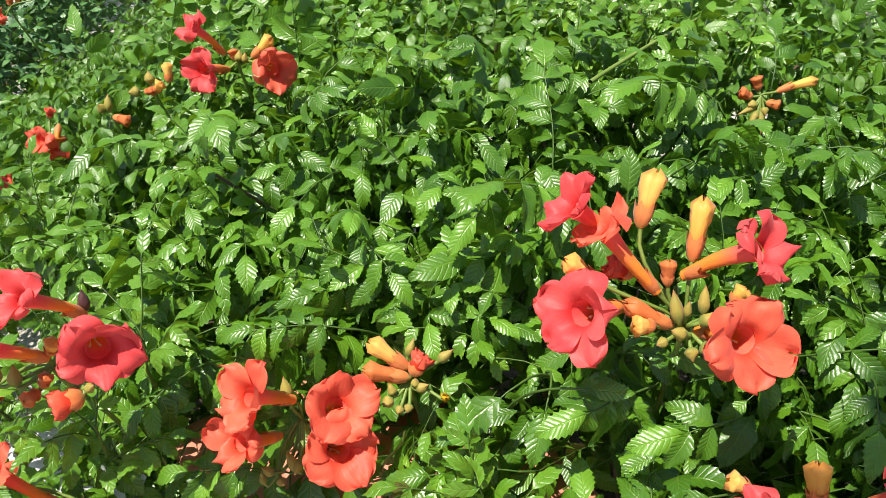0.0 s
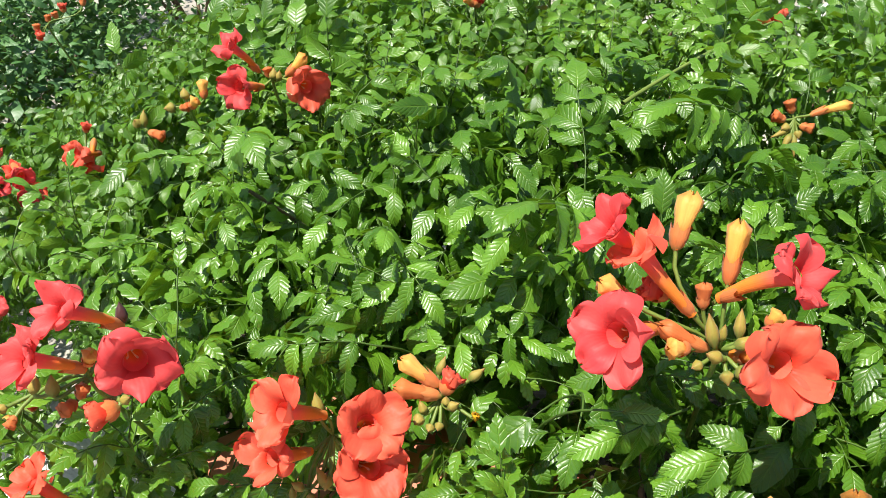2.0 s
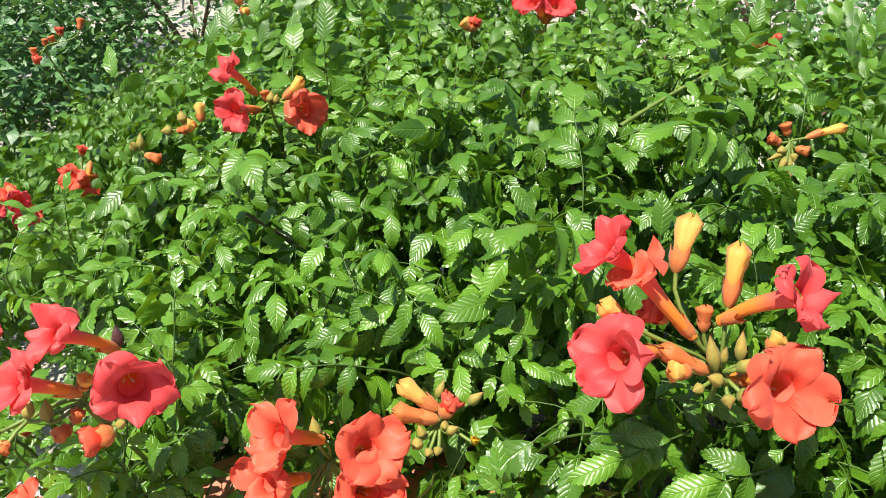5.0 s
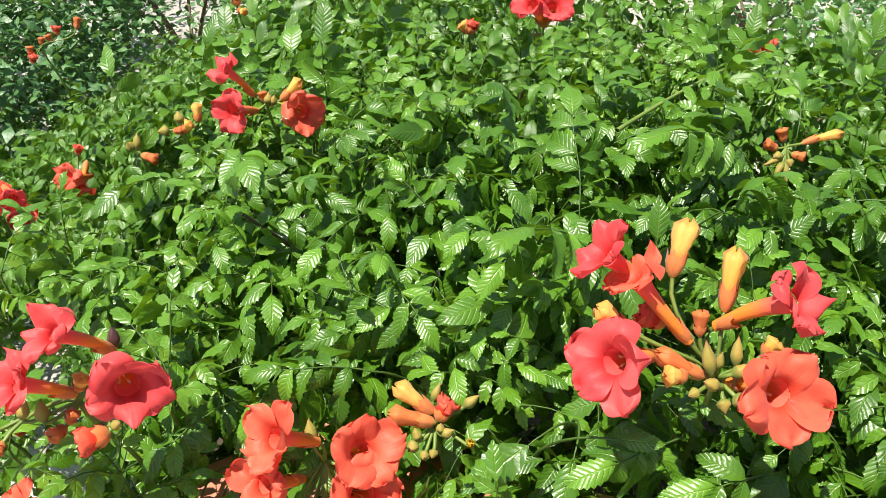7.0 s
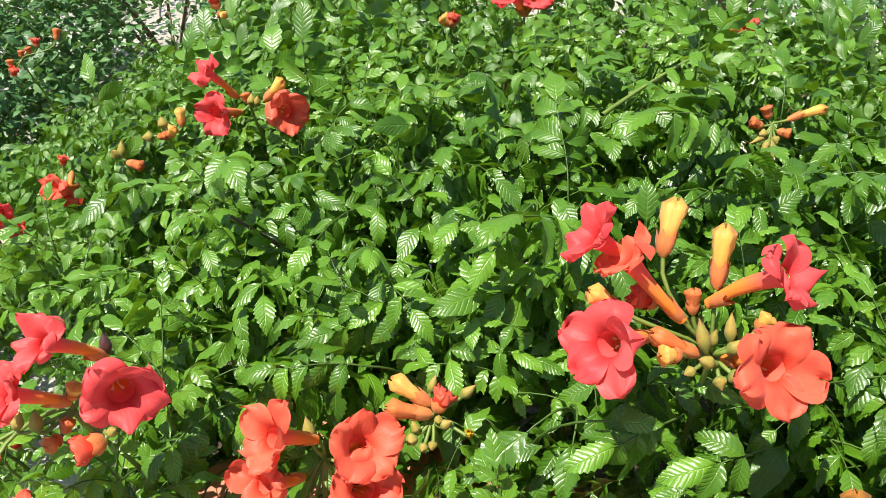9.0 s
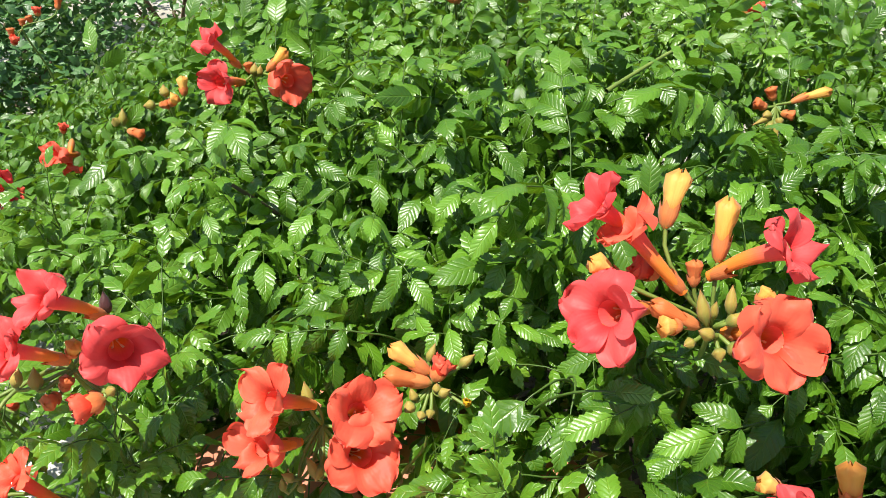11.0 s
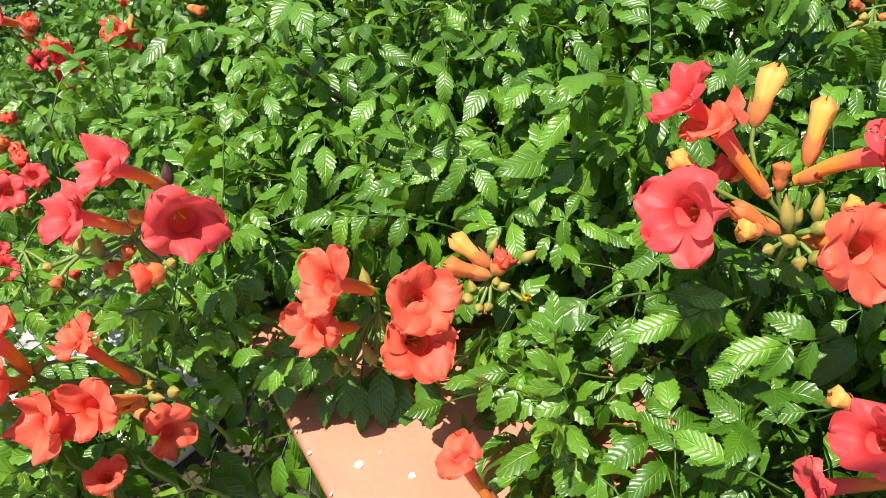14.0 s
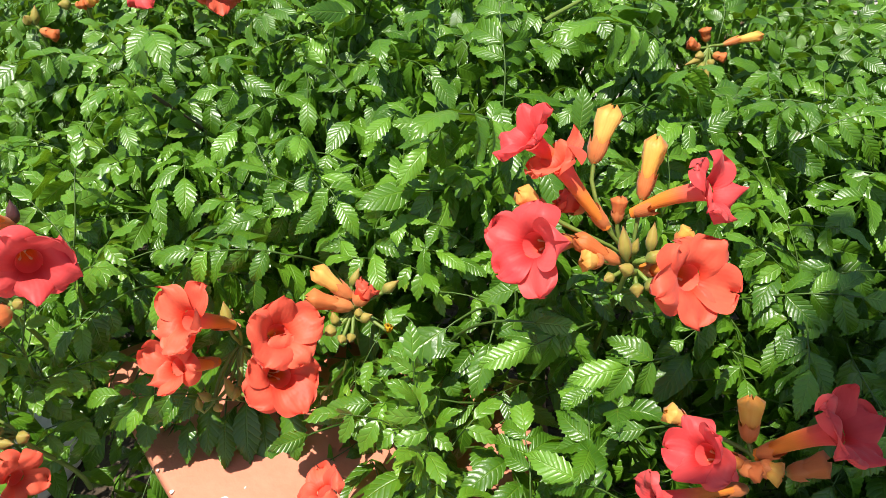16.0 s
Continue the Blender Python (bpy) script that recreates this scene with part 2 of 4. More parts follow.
def leaf_arrays(pairs, span, size, rise, bend, hang, stations=9, cols=3):
    """A feathered leaf: an arching rachis along +y with paired leaflets and one at the tip."""
    joints = 8 if cols > 3 else 5
    t = np.linspace(0, 1, joints)
    ang = rise - bend * t
    step = span / (joints - 1)
    y = np.concatenate([[0], np.cumsum(np.cos(ang[:-1]) * step)])
    z = np.concatenate([[0], np.cumsum(np.sin(ang[:-1]) * step)])
    spine = np.stack([0.02 * span * np.sin(5 * t), y, z], -1)
    pieces = []
    v, f, u = tube_arrays(spine, np.linspace(0.0010, 0.0006, joints), 4 if cols > 3 else 3)
    pieces.append((v, f, u, 1))
    for p in np.linspace(0.24, 0.86, pairs):
        at = np.array([np.interp(p, t, spine[:, k]) for k in range(3)])
        a = np.interp(p, t, ang)
        for side in (-1, 1):
            k = size * (1.05 - 0.5 * abs(p - 0.55)) * rng.uniform(0.86, 1.12)
            v, f, u = leaflet(k, k * rng.uniform(0.40, 0.52), rng.uniform(0.5, 1.4) * hang, rng.uniform(0.2, 0.9), rng.uniform(-0.5, 0.5), stations, cols)
            v = turn_y(v, side * rng.normal(0.25, 0.35))
            v = turn_x(v, -rng.uniform(0.15, 1.0))
            v = turn_z(v, -side * rng.uniform(0.7, 1.25))
            v = turn_x(v, a * 0.8)
            pieces.append((v + at, f, u, 0))
    k = size * rng.uniform(1.0, 1.2)
    v, f, u = leaflet(k, k * 0.45, hang * 1.0, 0.25, rng.uniform(-0.3, 0.3), stations, cols)
    pieces.append((turn_x(v, ang[-1]) + spine[-1], f, u, 0))
    return join(pieces)


def leaf_kinds(count, stations, cols=3):
    made = []
    for _ in range(count):
        pairs = int(rng.integers(3, 6))
        size = rng.uniform(0.036, 0.056)
        made.append(leaf_arrays(pairs, size * (1.2 + 0.42 * pairs), size, rng.uniform(0.3, 0.9), rng.uniform(0.6, 1.7), rng.uniform(0.9, 1.5), stations, cols))
    return made


def leaf_pose(place, azimuth, pitch, roll, scale):
    return pose(*place, 0, 0, azimuth) @ pose(0, 0, 0, pitch, 0, 0) @ pose(0, 0, 0, 0, roll, 0) @ Matrix.Scale(scale, 4)


def many(kinds, poses, check=False):
    """All the leaves of a mass as one set of arrays."""
    pieces_v, pieces_f, pieces_u, pieces_m, n = [], [], [], [], 0
    for m in poses:
        v, f, u, s = kinds[int(rng.integers(len(kinds)))]
        if check and covers_bloom(v, m):
            continue
        a = np.array(m)
        pieces_v.append(v @ a[:3, :3].T + a[:3, 3]), pieces_f.append(f + n), pieces_u.append(u), pieces_m.append(s)
        n += len(v)
    return np.concatenate(pieces_v), np.concatenate(pieces_f), np.concatenate(pieces_u), np.concatenate(pieces_m)


def crown_height(x, y):
    """The height of the hedge's leafy top."""
    yy = min(y, 1.25)
    z = 0.664 + 0.37 * x + 0.858 * yy - 0.265 * x * x - 0.40 * yy * yy - 0.205 * x * yy
    if x > 0.5:
        z = min(z, 1.17)
    if y > 1.25:
        z -= 0.10 * (y - 1.25)
    return max(z, 0.45)


def clump(x, y):
    """How far a bough of the hedge stands out (+) or sinks in (-) here."""
    return noise.noise(Vector((x * 6.5, y * 6.5, 2.3))) + 0.5 * noise.noise(Vector((x * 14.0, y * 14.0, 7.1)))


HOLLOWS = [
    ((0.00, 0.764), 0.030), ((0.26, 0.90), 0.045), ((0.30, 0.83), 0.035), ((-0.07, 0.73), 0.025), ((-0.20, 0.625), 0.040),
    ((0.29, 0.507), 0.040), ((0.20, 0.535), 0.030), ((-0.32, 1.01), 0.035), ((-0.15, 0.685), 0.030), ((0.14, 1.10), 0.030),
    ((0.39, 0.61), 0.040), ((0.26, 0.485), 0.035), ((0.13, 0.515), 0.040), ((0.06, 0.50), 0.030), ((0.10, 0.455), 0.025), ((0.18, 0.46), 0.030),
]


def hollow(x, y, z):
    """Dark pockets between the boughs, and the gap beside the wall that shows the white stones."""
    if any(math.hypot(x - a, y - b) < r for (a, b), r in HOLLOWS) or noise.noise(Vector((x * 9.5, y * 9.5, 31.0))) > 0.36:
        return crown_height(x, y) - z < 0.10
    a, b = Vector((-0.37, 0.57, 0.92)), Vector((-0.73, 1.12, 0.30))
    p = Vector((x, y, z))
    k = min(1.0, max(0.0, (p - a).dot(b - a) / (b - a).length_squared))
    return (p - a - (b - a) * k).length < 0.065


def leaf_size(x, y):
    """Leaves are smaller on the far side and along the outer side of the hedge."""
    return 1.0 - 0.30 * min(1.0, max(0.0, (y - 0.85) / 0.35)) if x > -0.2 else max(0.68, 1.0 + 0.9 * (x + 0.2))


def in_sight(x, y):
    """The stretch of the plan that the walk looks at."""
    return -0.30 - 0.72 * y < x < 0.22 + 0.80 * y


def inside(x, y, depth=0.0):
    """Whether the hedge stands over this spot of the plan."""
    if y > 3.0 or x > 1.6 or x < -2.6 or y > 2.05 + 2.5 * max(0.0, 0.25 - x):
        return False
    front = 0.07 if depth > 0.05 else 0.0
    if x < -0.22:
        left = -0.58 - 0.95 * max(0.0, y - 0.72)
        return x > left and y > (0.67 - front if x > -0.25 else 0.58 if x > -0.36 else 0.29)
    if x < 0.0:
        return y > 0.67 - front
    return y > 0.67 - front - x * 3.4 and y > 0.16


FLOWER_HUBS = [
    (Vector((0.22, 0.52, 1.16)), 0.082),
    (Vector((-0.29, 0.51, 1.09)), 0.068),
    (Vector((-0.32, 0.46, 0.97)), 0.082),
    (Vector((-0.31, 0.39, 0.90)), 0.028),
    (Vector((-0.10, 0.51, 0.99)), 0.060),
    (Vector((0.01, 0.56, 1.02)), 0.042),
    (Vector((0.01, 0.38, 0.97)), 0.030),
    (Vector((0.31, 0.37, 1.07)), 0.062),
    (Vector((-0.24, 1.10, 1.12)), 0.060),
    (Vector((-0.38, 1.15, 1.06)), 0.031),
    (Vector((-0.46, 1.17, 1.00)), 0.026),
    (Vector((-0.61, 1.28, 0.92)), 0.036),
    (Vector((-0.78, 1.28, 0.86)), 0.062),
    (Vector((-0.99, 2.03, 0.89)), 0.077),
    (Vector((0.17, 1.33, 1.18)), 0.027),
    (Vector((0.05, 1.49, 1.11)), 0.010),
    (Vector((0.60, 1.49, 1.08)), 0.018),
    (Vector((0.47, 1.01, 1.10)), 0.058),
    (Vector((-0.47, 1.90, 1.02)), 0.016),
    (Vector((-0.49, 0.66, 0.91)), 0.084),
    (Vector((-0.57, 0.80, 0.94)), 0.099),
    (Vector((-0.71, 1.12, 0.98)), 0.042),
    (Vector((-0.70, 1.18, 0.90)), 0.037),
]


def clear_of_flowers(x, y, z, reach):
    """Leaves give way on the viewing side of the flower clusters, so these stay visible."""
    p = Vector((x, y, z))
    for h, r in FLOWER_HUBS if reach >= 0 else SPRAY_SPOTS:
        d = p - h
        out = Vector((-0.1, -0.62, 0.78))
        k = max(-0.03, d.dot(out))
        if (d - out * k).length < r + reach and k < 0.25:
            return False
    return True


# ---- ground and wall ----
def flat_sheet(name, half, cells, material, z=0.0, rough=0.0):
    s = np.linspace(-1, 1, cells + 1)
    s = np.sign(s) * np.abs(s) ** 2.2 * half
    gx, gy = np.meshgrid(s, s, indexing="ij")
    gz = z + rough * np.sin(gx * 3.1 + 1.2) * np.cos(gy * 2.3)
    v = np.stack([gx, gy, gz], -1).reshape(-1, 3)
    return mesh_of(name, v, grid_faces(cells + 1, cells + 1)[:, ::-1], [material])


ground = tagged(new("ground", flat_sheet("ground", 300.0, 60, GROUND, 0.0, 0.006)), "pale sunlit gravel ground around the hedge", "ground", kind="structure")

# bed under the hedge, coloured dark so the gaps between leaves read as shade
soil = flat_sheet("shade_soil_bed", 1.0, 40, SHADE_SOIL)
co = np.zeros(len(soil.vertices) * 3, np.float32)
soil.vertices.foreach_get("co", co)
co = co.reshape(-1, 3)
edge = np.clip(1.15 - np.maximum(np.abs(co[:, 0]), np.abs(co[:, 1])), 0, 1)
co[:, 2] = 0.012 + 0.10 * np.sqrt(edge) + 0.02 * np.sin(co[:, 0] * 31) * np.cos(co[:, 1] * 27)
co[:, 0] = co[:, 0] * 1.1 + 0.55 - 0.55 * (co[:, 1] + 0.3)
co[:, 1] = co[:, 1] * 0.80 + 1.38
soil.vertices.foreach_set("co", co.ravel())
soil.update()
tagged(new("shade_soil_bed", soil), "dark soil bed that keeps the gaps in the hedge dark", "soil", kind="structure")

# dark sheet over the pale ground: the shade beside the wall as colour
strip = new("shade_strip", flat_sheet("shade_strip", 0.75, 30, SHADE_SOIL, 0.022, 0.006))
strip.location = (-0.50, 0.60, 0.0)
tagged(strip, "dark strip on the pale ground, coloured as shade beside the wall", "soil", kind="structure")

# a low wall whose near end points to the lower right of the plan
WALL_TURN = math.degrees(math.atan2(-0.131, 0.088))


def rounded_box(name, size, centre, material, bevel, cuts=0):
    bm = bmesh.new()
    bmesh.ops.create_cube(bm, size=1.0, matrix=Matrix.Translation(centre) @ Matrix.Diagonal((*size, 1)))
    if cuts:
        bmesh.ops.subdivide_edges(bm, edges=bm.edges[:], cuts=cuts, use_grid_fill=True)
        for v in bm.verts:
            v.co += Vector((noise.noise(v.co * 9), noise.noise(v.co * 9 + Vector((5, 0, 0))), noise.noise(v.co * 9 + Vector((0, 7, 0))))) * 0.004
    else:
        bmesh.ops.bevel(bm, geom=bm.edges[:], offset=bevel, segments=3, affect="EDGES", profile=0.5)
    me = bpy.data.meshes.new(name)
    bm.to_mesh(me)
    bm.free()
    me.materials.append(material)
    for p in me.polygons:
        p.use_smooth = True
    return me


wall = tagged(thing("wall_1", (0, 0, 0), "low white plastered garden wall with terracotta top", "wall"), kind="structure")
wall.matrix_world = pose(-0.213, 0.545, 0.0, 0, 0, WALL_TURN)
# body set back: the cap's overhang is added to shade the left face
part("wall_body", rounded_box("wall_body", (1.20, 0.322, 0.85), (0.50, 0.199, 0.425), PLASTER, 0.012, 14), wall, "flaking white plaster")
part("wall_cap", rounded_box("wall_cap", (1.20, 0.344, 0.02), (0.49, 0.180, 0.857), TERRACOTTA, 0.006), wall, "terracotta coloured smooth cap")

for x, y, size in ((-0.103, 0.463, 0.0042), (-0.052, 0.455, 0.0035), (-0.070, 0.425, 0.003), (-0.170, 0.497, 0.0014), (-0.152, 0.473, 0.0020), (-0.124, 0.430, 0.0016), (-0.085, 0.478, 0.0011)):
    bm = bmesh.new()
    bmesh.ops.create_circle(bm, cap_ends=True, segments=11, radius=size)
    for vert in bm.verts:
        vert.co += Vector((noise.noise(vert.co * 300 + Vector((x * 90, 0, 0))), noise.noise(vert.co * 300), 0)) * size * 0.5
    top = bmesh.ops.extrude_face_region(bm, geom=bm.faces[:])["geom"]
    bmesh.ops.translate(bm, verts=[g for g in top if isinstance(g, bmesh.types.BMVert)], vec=(0, 0, 0.0012))
    bmesh.ops.recalc_face_normals(bm, faces=bm.faces[:])
    me = bpy.data.meshes.new("lime_flake")
    bm.to_mesh(me)
    bm.free()
    me.materials.append(STONE)
    flake = part("lime_flake", me, wall, "white lime flake")
    flake.matrix_basis = wall.matrix_world.inverted() @ pose(x, y, 0.8668)

# ---- flowers ----
def petal_mesh(radius, seed, reach, flare, wide):
    """One rounded lobe of the flower's mouth. The mouth looks along +z, the lobe spreads along +x."""
    r = np.random.default_rng(seed)
    rows, cols = 13, 15
    s, c = np.sin(np.linspace(0, 1, rows) * math.pi / 2)[:, None] ** 1.15, np.linspace(-1, 1, cols)[None, :]
    throat, length = radius * 0.285, radius * 0.90 * reach
    half = wide * radius * (0.25 + 0.26 * np.sin(np.minimum(1.0, s * 1.4) * math.pi / 2)) * np.maximum(0.002, 1 - np.maximum(0, (s - 0.42) / 0.581) ** 3.0) ** 0.5
    across = half * c
    ang = r.uniform(0.25, 0.6) + flare * s ** 0.7 + r.uniform(-0.9, 2.4) * np.maximum(0, s - 0.45)
    ang = np.minimum(ang, 2.2)
    step = length * np.diff(s, axis=0)
    out = throat + np.concatenate([[[0.0]], np.cumsum(np.sin(ang[:-1]) * step, axis=0)])
    rise = np.concatenate([[[0.0]], np.cumsum(np.cos(ang[:-1]) * step, axis=0)])
    wave = 0.12 * np.sin(c * 3.6 + r.uniform(0, 6)) * s + 0.07 * np.sin(c * 8 + 4 * s + r.uniform(0, 6)) * s ** 2
    wave = wave + r.uniform(-0.6, 0.22) * (c ** 2) * s - 0.05 * np.exp(-(c / 0.18) ** 2) * s + 0.05 * np.sin(s * 7 + r.uniform(0, 6)) * s
    wave = wave + 0.05 * np.sin(c * 13 + r.uniform(0, 6)) * s ** 4 + 0.03 * np.sin(s * 11 + c * 5 + r.uniform(0, 6)) * s
    z = rise + radius * wave
    # the lobe wraps round the throat at its foot and flattens towards its tip
    turn = np.clip(across / np.maximum(out, throat), -1.2, 1.2)
    round_x, round_y = out * np.cos(turn), out * np.sin(turn)
    flat = s ** 1.5
    x = round_x * (1 - flat) + (out - 0.08 * radius * c ** 2 * s) * flat
    y = round_y * (1 - flat) + across * flat
    v = np.stack([x, y, z], -1).reshape(-1, 3)
    u = np.stack([np.broadcast_to(0.5 + 0.5 * c, z.shape), np.broadcast_to(0.5 + 0.5 * s, z.shape)], -1).reshape(-1, 2)
    return v, grid_faces(rows, cols), u


def revolve(profile, sides=14, ripple=0.0):
    p = np.asarray(profile, float)
    a = np.arange(sides) * 2 * math.pi / sides
    r = p[:, 1][:, None] * (1 + ripple * np.cos(5 * a)[None, :] * np.linspace(0.2, 1, len(p))[:, None])
    v = np.stack([r * np.cos(a)[None, :], r * np.sin(a)[None, :], np.broadcast_to(p[:, 0][:, None], r.shape)], -1).reshape(-1, 3)
    u = np.stack(np.broadcast_arrays(np.abs(np.linspace(-1, 1, sides))[None, :], np.linspace(0, 1, len(p))[:, None]), -1).reshape(-1, 2)
    return v, grid_faces(len(p), sides, 0, True), u


def aim(base, tip, spin=0.0):
    """A pose at base whose +z looks at tip."""
    d = Vector(tip) - Vector(base)
    return Matrix.Translation(base) @ d.to_track_quat("Z", "Y").to_matrix().to_4x4() @ pose(0, 0, 0, 0, 0, spin), d.length


def flower_cluster(hub, label):
    bunch = thing("flower_cluster", hub, label, "flower", "trumpet flower clusters on the hedge")
    h = Vector(hub)
    low = Vector((h.x + 0.015, h.y + 0.06, h.z - 0.16))
    pts = bezier(low, low + Vector((0, -0.01, 0.06)), h - Vector((0, -0.01, 0.04)), h, 9)
    v, f, u = tube_arrays(pts, np.linspace(0.0028, 0.0022, 9), 6)
    part("stalk", mesh_of("stalk", v - np.array(h), f, [GREEN_STEM], u), bunch, "olive green flower stalk")
    return bunch


def foot_stalk(bunch, base, tip):
    """The thin stalk from the cluster's hub to a flower's calyx."""
    h, b = Vector(bunch.location), Vector(base)
    d = (Vector(tip) - b).normalized()
    gap = (b - h).length
    if gap < 0.004:
        return
    pts = bezier(h, h + Vector((0, 0, gap * 0.25)), b - d * gap * 0.4, b + d * 0.002, 8)
    v, f, u = tube_arrays(pts, np.linspace(0.0014, 0.0020, 8), 6)
    part("foot_stalk", mesh_of("foot_stalk", v - np.array(h), f, [GREEN_STEM], u), bunch)


SEED = [100]
BLOOMS = []


def trumpet(bunch, base, mouth, radius, petals=None, flare=1.0):
    SEED[0] += 1
    r = np.random.default_rng(SEED[0])
    m, length = aim(base, mouth, r.uniform(0, 72))
    BLOOMS.append((*mouth, radius))
    petals = petals or (PETAL if r.random() < 0.62 else ORANGE_PETAL)
    t = np.linspace(0, 1, 13)
    wide = radius * np.interp(t, [0, 0.25, 0.5, 0.75, 0.9, 1], [0.15, 0.16, 0.20, 0.225, 0.25, 0.30])
    v, f, u = revolve(np.stack([t * length, wide], -1), 16, 0.05)
    sag = 0.05 * length * np.sin(math.pi * (v[:, 2] / length))
    v[:, 0] += sag
    ob = part("flower", mesh_of("flower", v, f, [TUBE if petals is PETAL else ORANGE_TUBE], u), bunch, "coral flower with an orange tube")
    ob.matrix_basis = Matrix.Translation(-Vector(bunch.location)) @ m
    start = r.uniform(0, 72)
    for k in range(5):
        upper = 0.9 + 0.25 * r.random()
        pv, pf, pu = petal_mesh(radius, SEED[0] * 10 + k, upper, flare * r.uniform(0.30, 1.45), r.uniform(1.02, 1.28))
        petal = part("petal", mesh_of("petal", pv, pf, [petals], pu), ob)
        petal.matrix_basis = pose(0, 0, length * 0.985 + 0.0009 * (k % 2) + 0.0004 * k, 0, 0, start + 72 * k + r.uniform(-5, 5))
    v, f, u = revolve([(-0.002, 0.0015), (0.001, 0.004), (0.008, 0.0058), (0.016, radius * 0.15 + 0.0018), (0.019, radius * 0.15 + 0.0024)], 15, 0.09)
    v[-15:, 2] += 0.0035 * np.cos(5 * np.arange(15) * 2 * math.pi / 15)
    part("calyx", mesh_of("calyx", v, f, [CALYX], u), ob, "rusty orange calyx")
    for k in range(3):
        a = 2.1 * k + r.uniform(0, 1)
        q = bezier((0.002 * math.cos(a), 0.002 * math.sin(a), length * 0.3), (0, 0, length * 0.6), (0.004 * math.cos(a), 0.004 * math.sin(a), length * 0.8), (0.005 * math.cos(a), 0.005 * math.sin(a), length * 0.8), 6)
        v, f, u = tube_arrays(q, [0.0005, 0.0005, 0.0005, 0.0005, 0.0011, 0.0009], 5)
        part("stamen", mesh_of("stamen", v, f, [STAMEN], u), ob, "pale cream stamen")
    foot_stalk(bunch, base, mouth)
    return ob


def bud(bunch, base, tip, radius, look_of):
    SEED[0] += 1
    r = np.random.default_rng(SEED[0])
    m, length = aim(base, tip, r.uniform(0, 72))
    if look_of == "green":
        radius, length = radius * 0.85, length * 1.25
    length = max(length, radius * 1.8)
    BLOOMS.append((*((Vector(base) + Vector(tip)) / 2), radius * 1.3))
    body = {"green": GREEN_CALYX, "yellow": YELLOW_BUD, "orange": ORANGE_BUD, "red": ORANGE_PETAL, "dark": DARK_CALYX, "bright": BRIGHT_BUD}[look_of]
    t = np.linspace(0, 1, 10)
    if look_of in ("yellow", "orange", "red"):
        shape = np.interp(t, [0, 0.1, 0.25, 0.6, 0.86, 0.96, 1], [0.3, 0.45, 0.5, 0.72, 0.95, 0.85, 0.2])
        ripple = 0.12
    else:
        shape = np.interp(t, [0, 0.15, 0.35, 0.65, 0.88, 1], [0.35, 0.75, 0.9, 0.62, 0.2, 0.03])
        ripple = 0.10
    v, f, u = revolve(np.stack([t * length, shape * radius], -1), 15, ripple)
    k = v[:, 2] / length
    if look_of in ("yellow", "orange", "red"):
        v[:, 2] += 0.07 * length * np.cos(5 * np.arctan2(v[:, 1], v[:, 0])) * np.clip(k - 0.8, 0, 1) * 4
    v[:, 0] += 0.10 * length * k * k * r.uniform(-1, 1)
    v += r.normal(0, radius * (0.22 if look_of == "bright" else 0.03), v.shape)
    ob = part("bud", mesh_of("bud", v, f, [body], u), bunch, {"green": "olive green closed bud", "yellow": "long yellow bud", "orange": "orange bud", "red": "crumpled coral bud", "dark": "dark purple calyx", "bright": "golden yellow stamen tuft"}[look_of])
    ob.matrix_basis = Matrix.Translation(-Vector(bunch.location)) @ m
    if look_of in ("yellow", "orange", "red"):
        c = min(length * 0.38, 0.02)
        v, f, u = revolve([(-0.002, 0.0012), (c * 0.15, radius * 0.5), (c * 0.6, radius * 0.68), (c, radius * 0.72)], 15, 0.14)
        v[-15:, 2] += c * 0.22 * np.cos(5 * np.arange(15) * 2 * math.pi / 15)
        part("calyx", mesh_of("calyx", v, f, [CALYX], u), ob, "rusty orange calyx")
        if look_of == "red":
            for k in range(4):
                pv, pf, pu = petal_mesh(radius * 1.5, SEED[0] * 10 + k, 0.7, 0.3, 0.9)
                petal = part("petal", mesh_of("petal", pv, pf, [body], pu), ob)
                petal.matrix_basis = pose(0, 0, length * 0.6, 0, 0, 90 * k + r.uniform(-12, 12))
    foot_stalk(bunch, base, tip)
    return ob


bunch = flower_cluster((0.241, 0.522, 1.116), 'large open cluster of coral red trumpet flowers with yellow buds')
trumpet(bunch, (0.188, 0.559, 1.176), (0.15, 0.559, 1.212), 0.0285, PETAL)
trumpet(bunch, (0.214, 0.524, 1.156), (0.172, 0.54, 1.202), 0.0266, ORANGE_PETAL)
trumpet(bunch, (0.192, 0.535, 1.133), (0.150, 0.498, 1.156), 0.0360, PETAL, 1.25)
trumpet(bunch, (0.238, 0.540, 1.160), (0.281, 0.514, 1.203), 0.0310, PETAL, 1.2)
trumpet(bunch, (0.252, 0.517, 1.120), (0.268, 0.472, 1.150), 0.0370, ORANGE_PETAL, 1.25)
bud(bunch, (0.202, 0.56, 1.195), (0.213, 0.582, 1.235), 0.0115, 'yellow')
bud(bunch, (0.245, 0.546, 1.171), (0.253, 0.57, 1.215), 0.0105, 'yellow')
bud(bunch, (0.222, 0.527, 1.161), (0.222, 0.534, 1.18), 0.0075, 'orange')
bud(bunch, (0.164, 0.528, 1.165), (0.138, 0.533, 1.182), 0.0095, 'yellow')
bud(bunch, (0.196, 0.539, 1.163), (0.175, 0.539, 1.171), 0.011, 'red')
bud(bunch, (0.226, 0.509, 1.133), (0.188, 0.514, 1.151), 0.009, 'orange')
bud(bunch, (0.21, 0.505, 1.137), (0.192, 0.502, 1.14), 0.01, 'yellow')
bud(bunch, (0.229, 0.503, 1.141), (0.223, 0.511, 1.161), 0.0075, 'green')
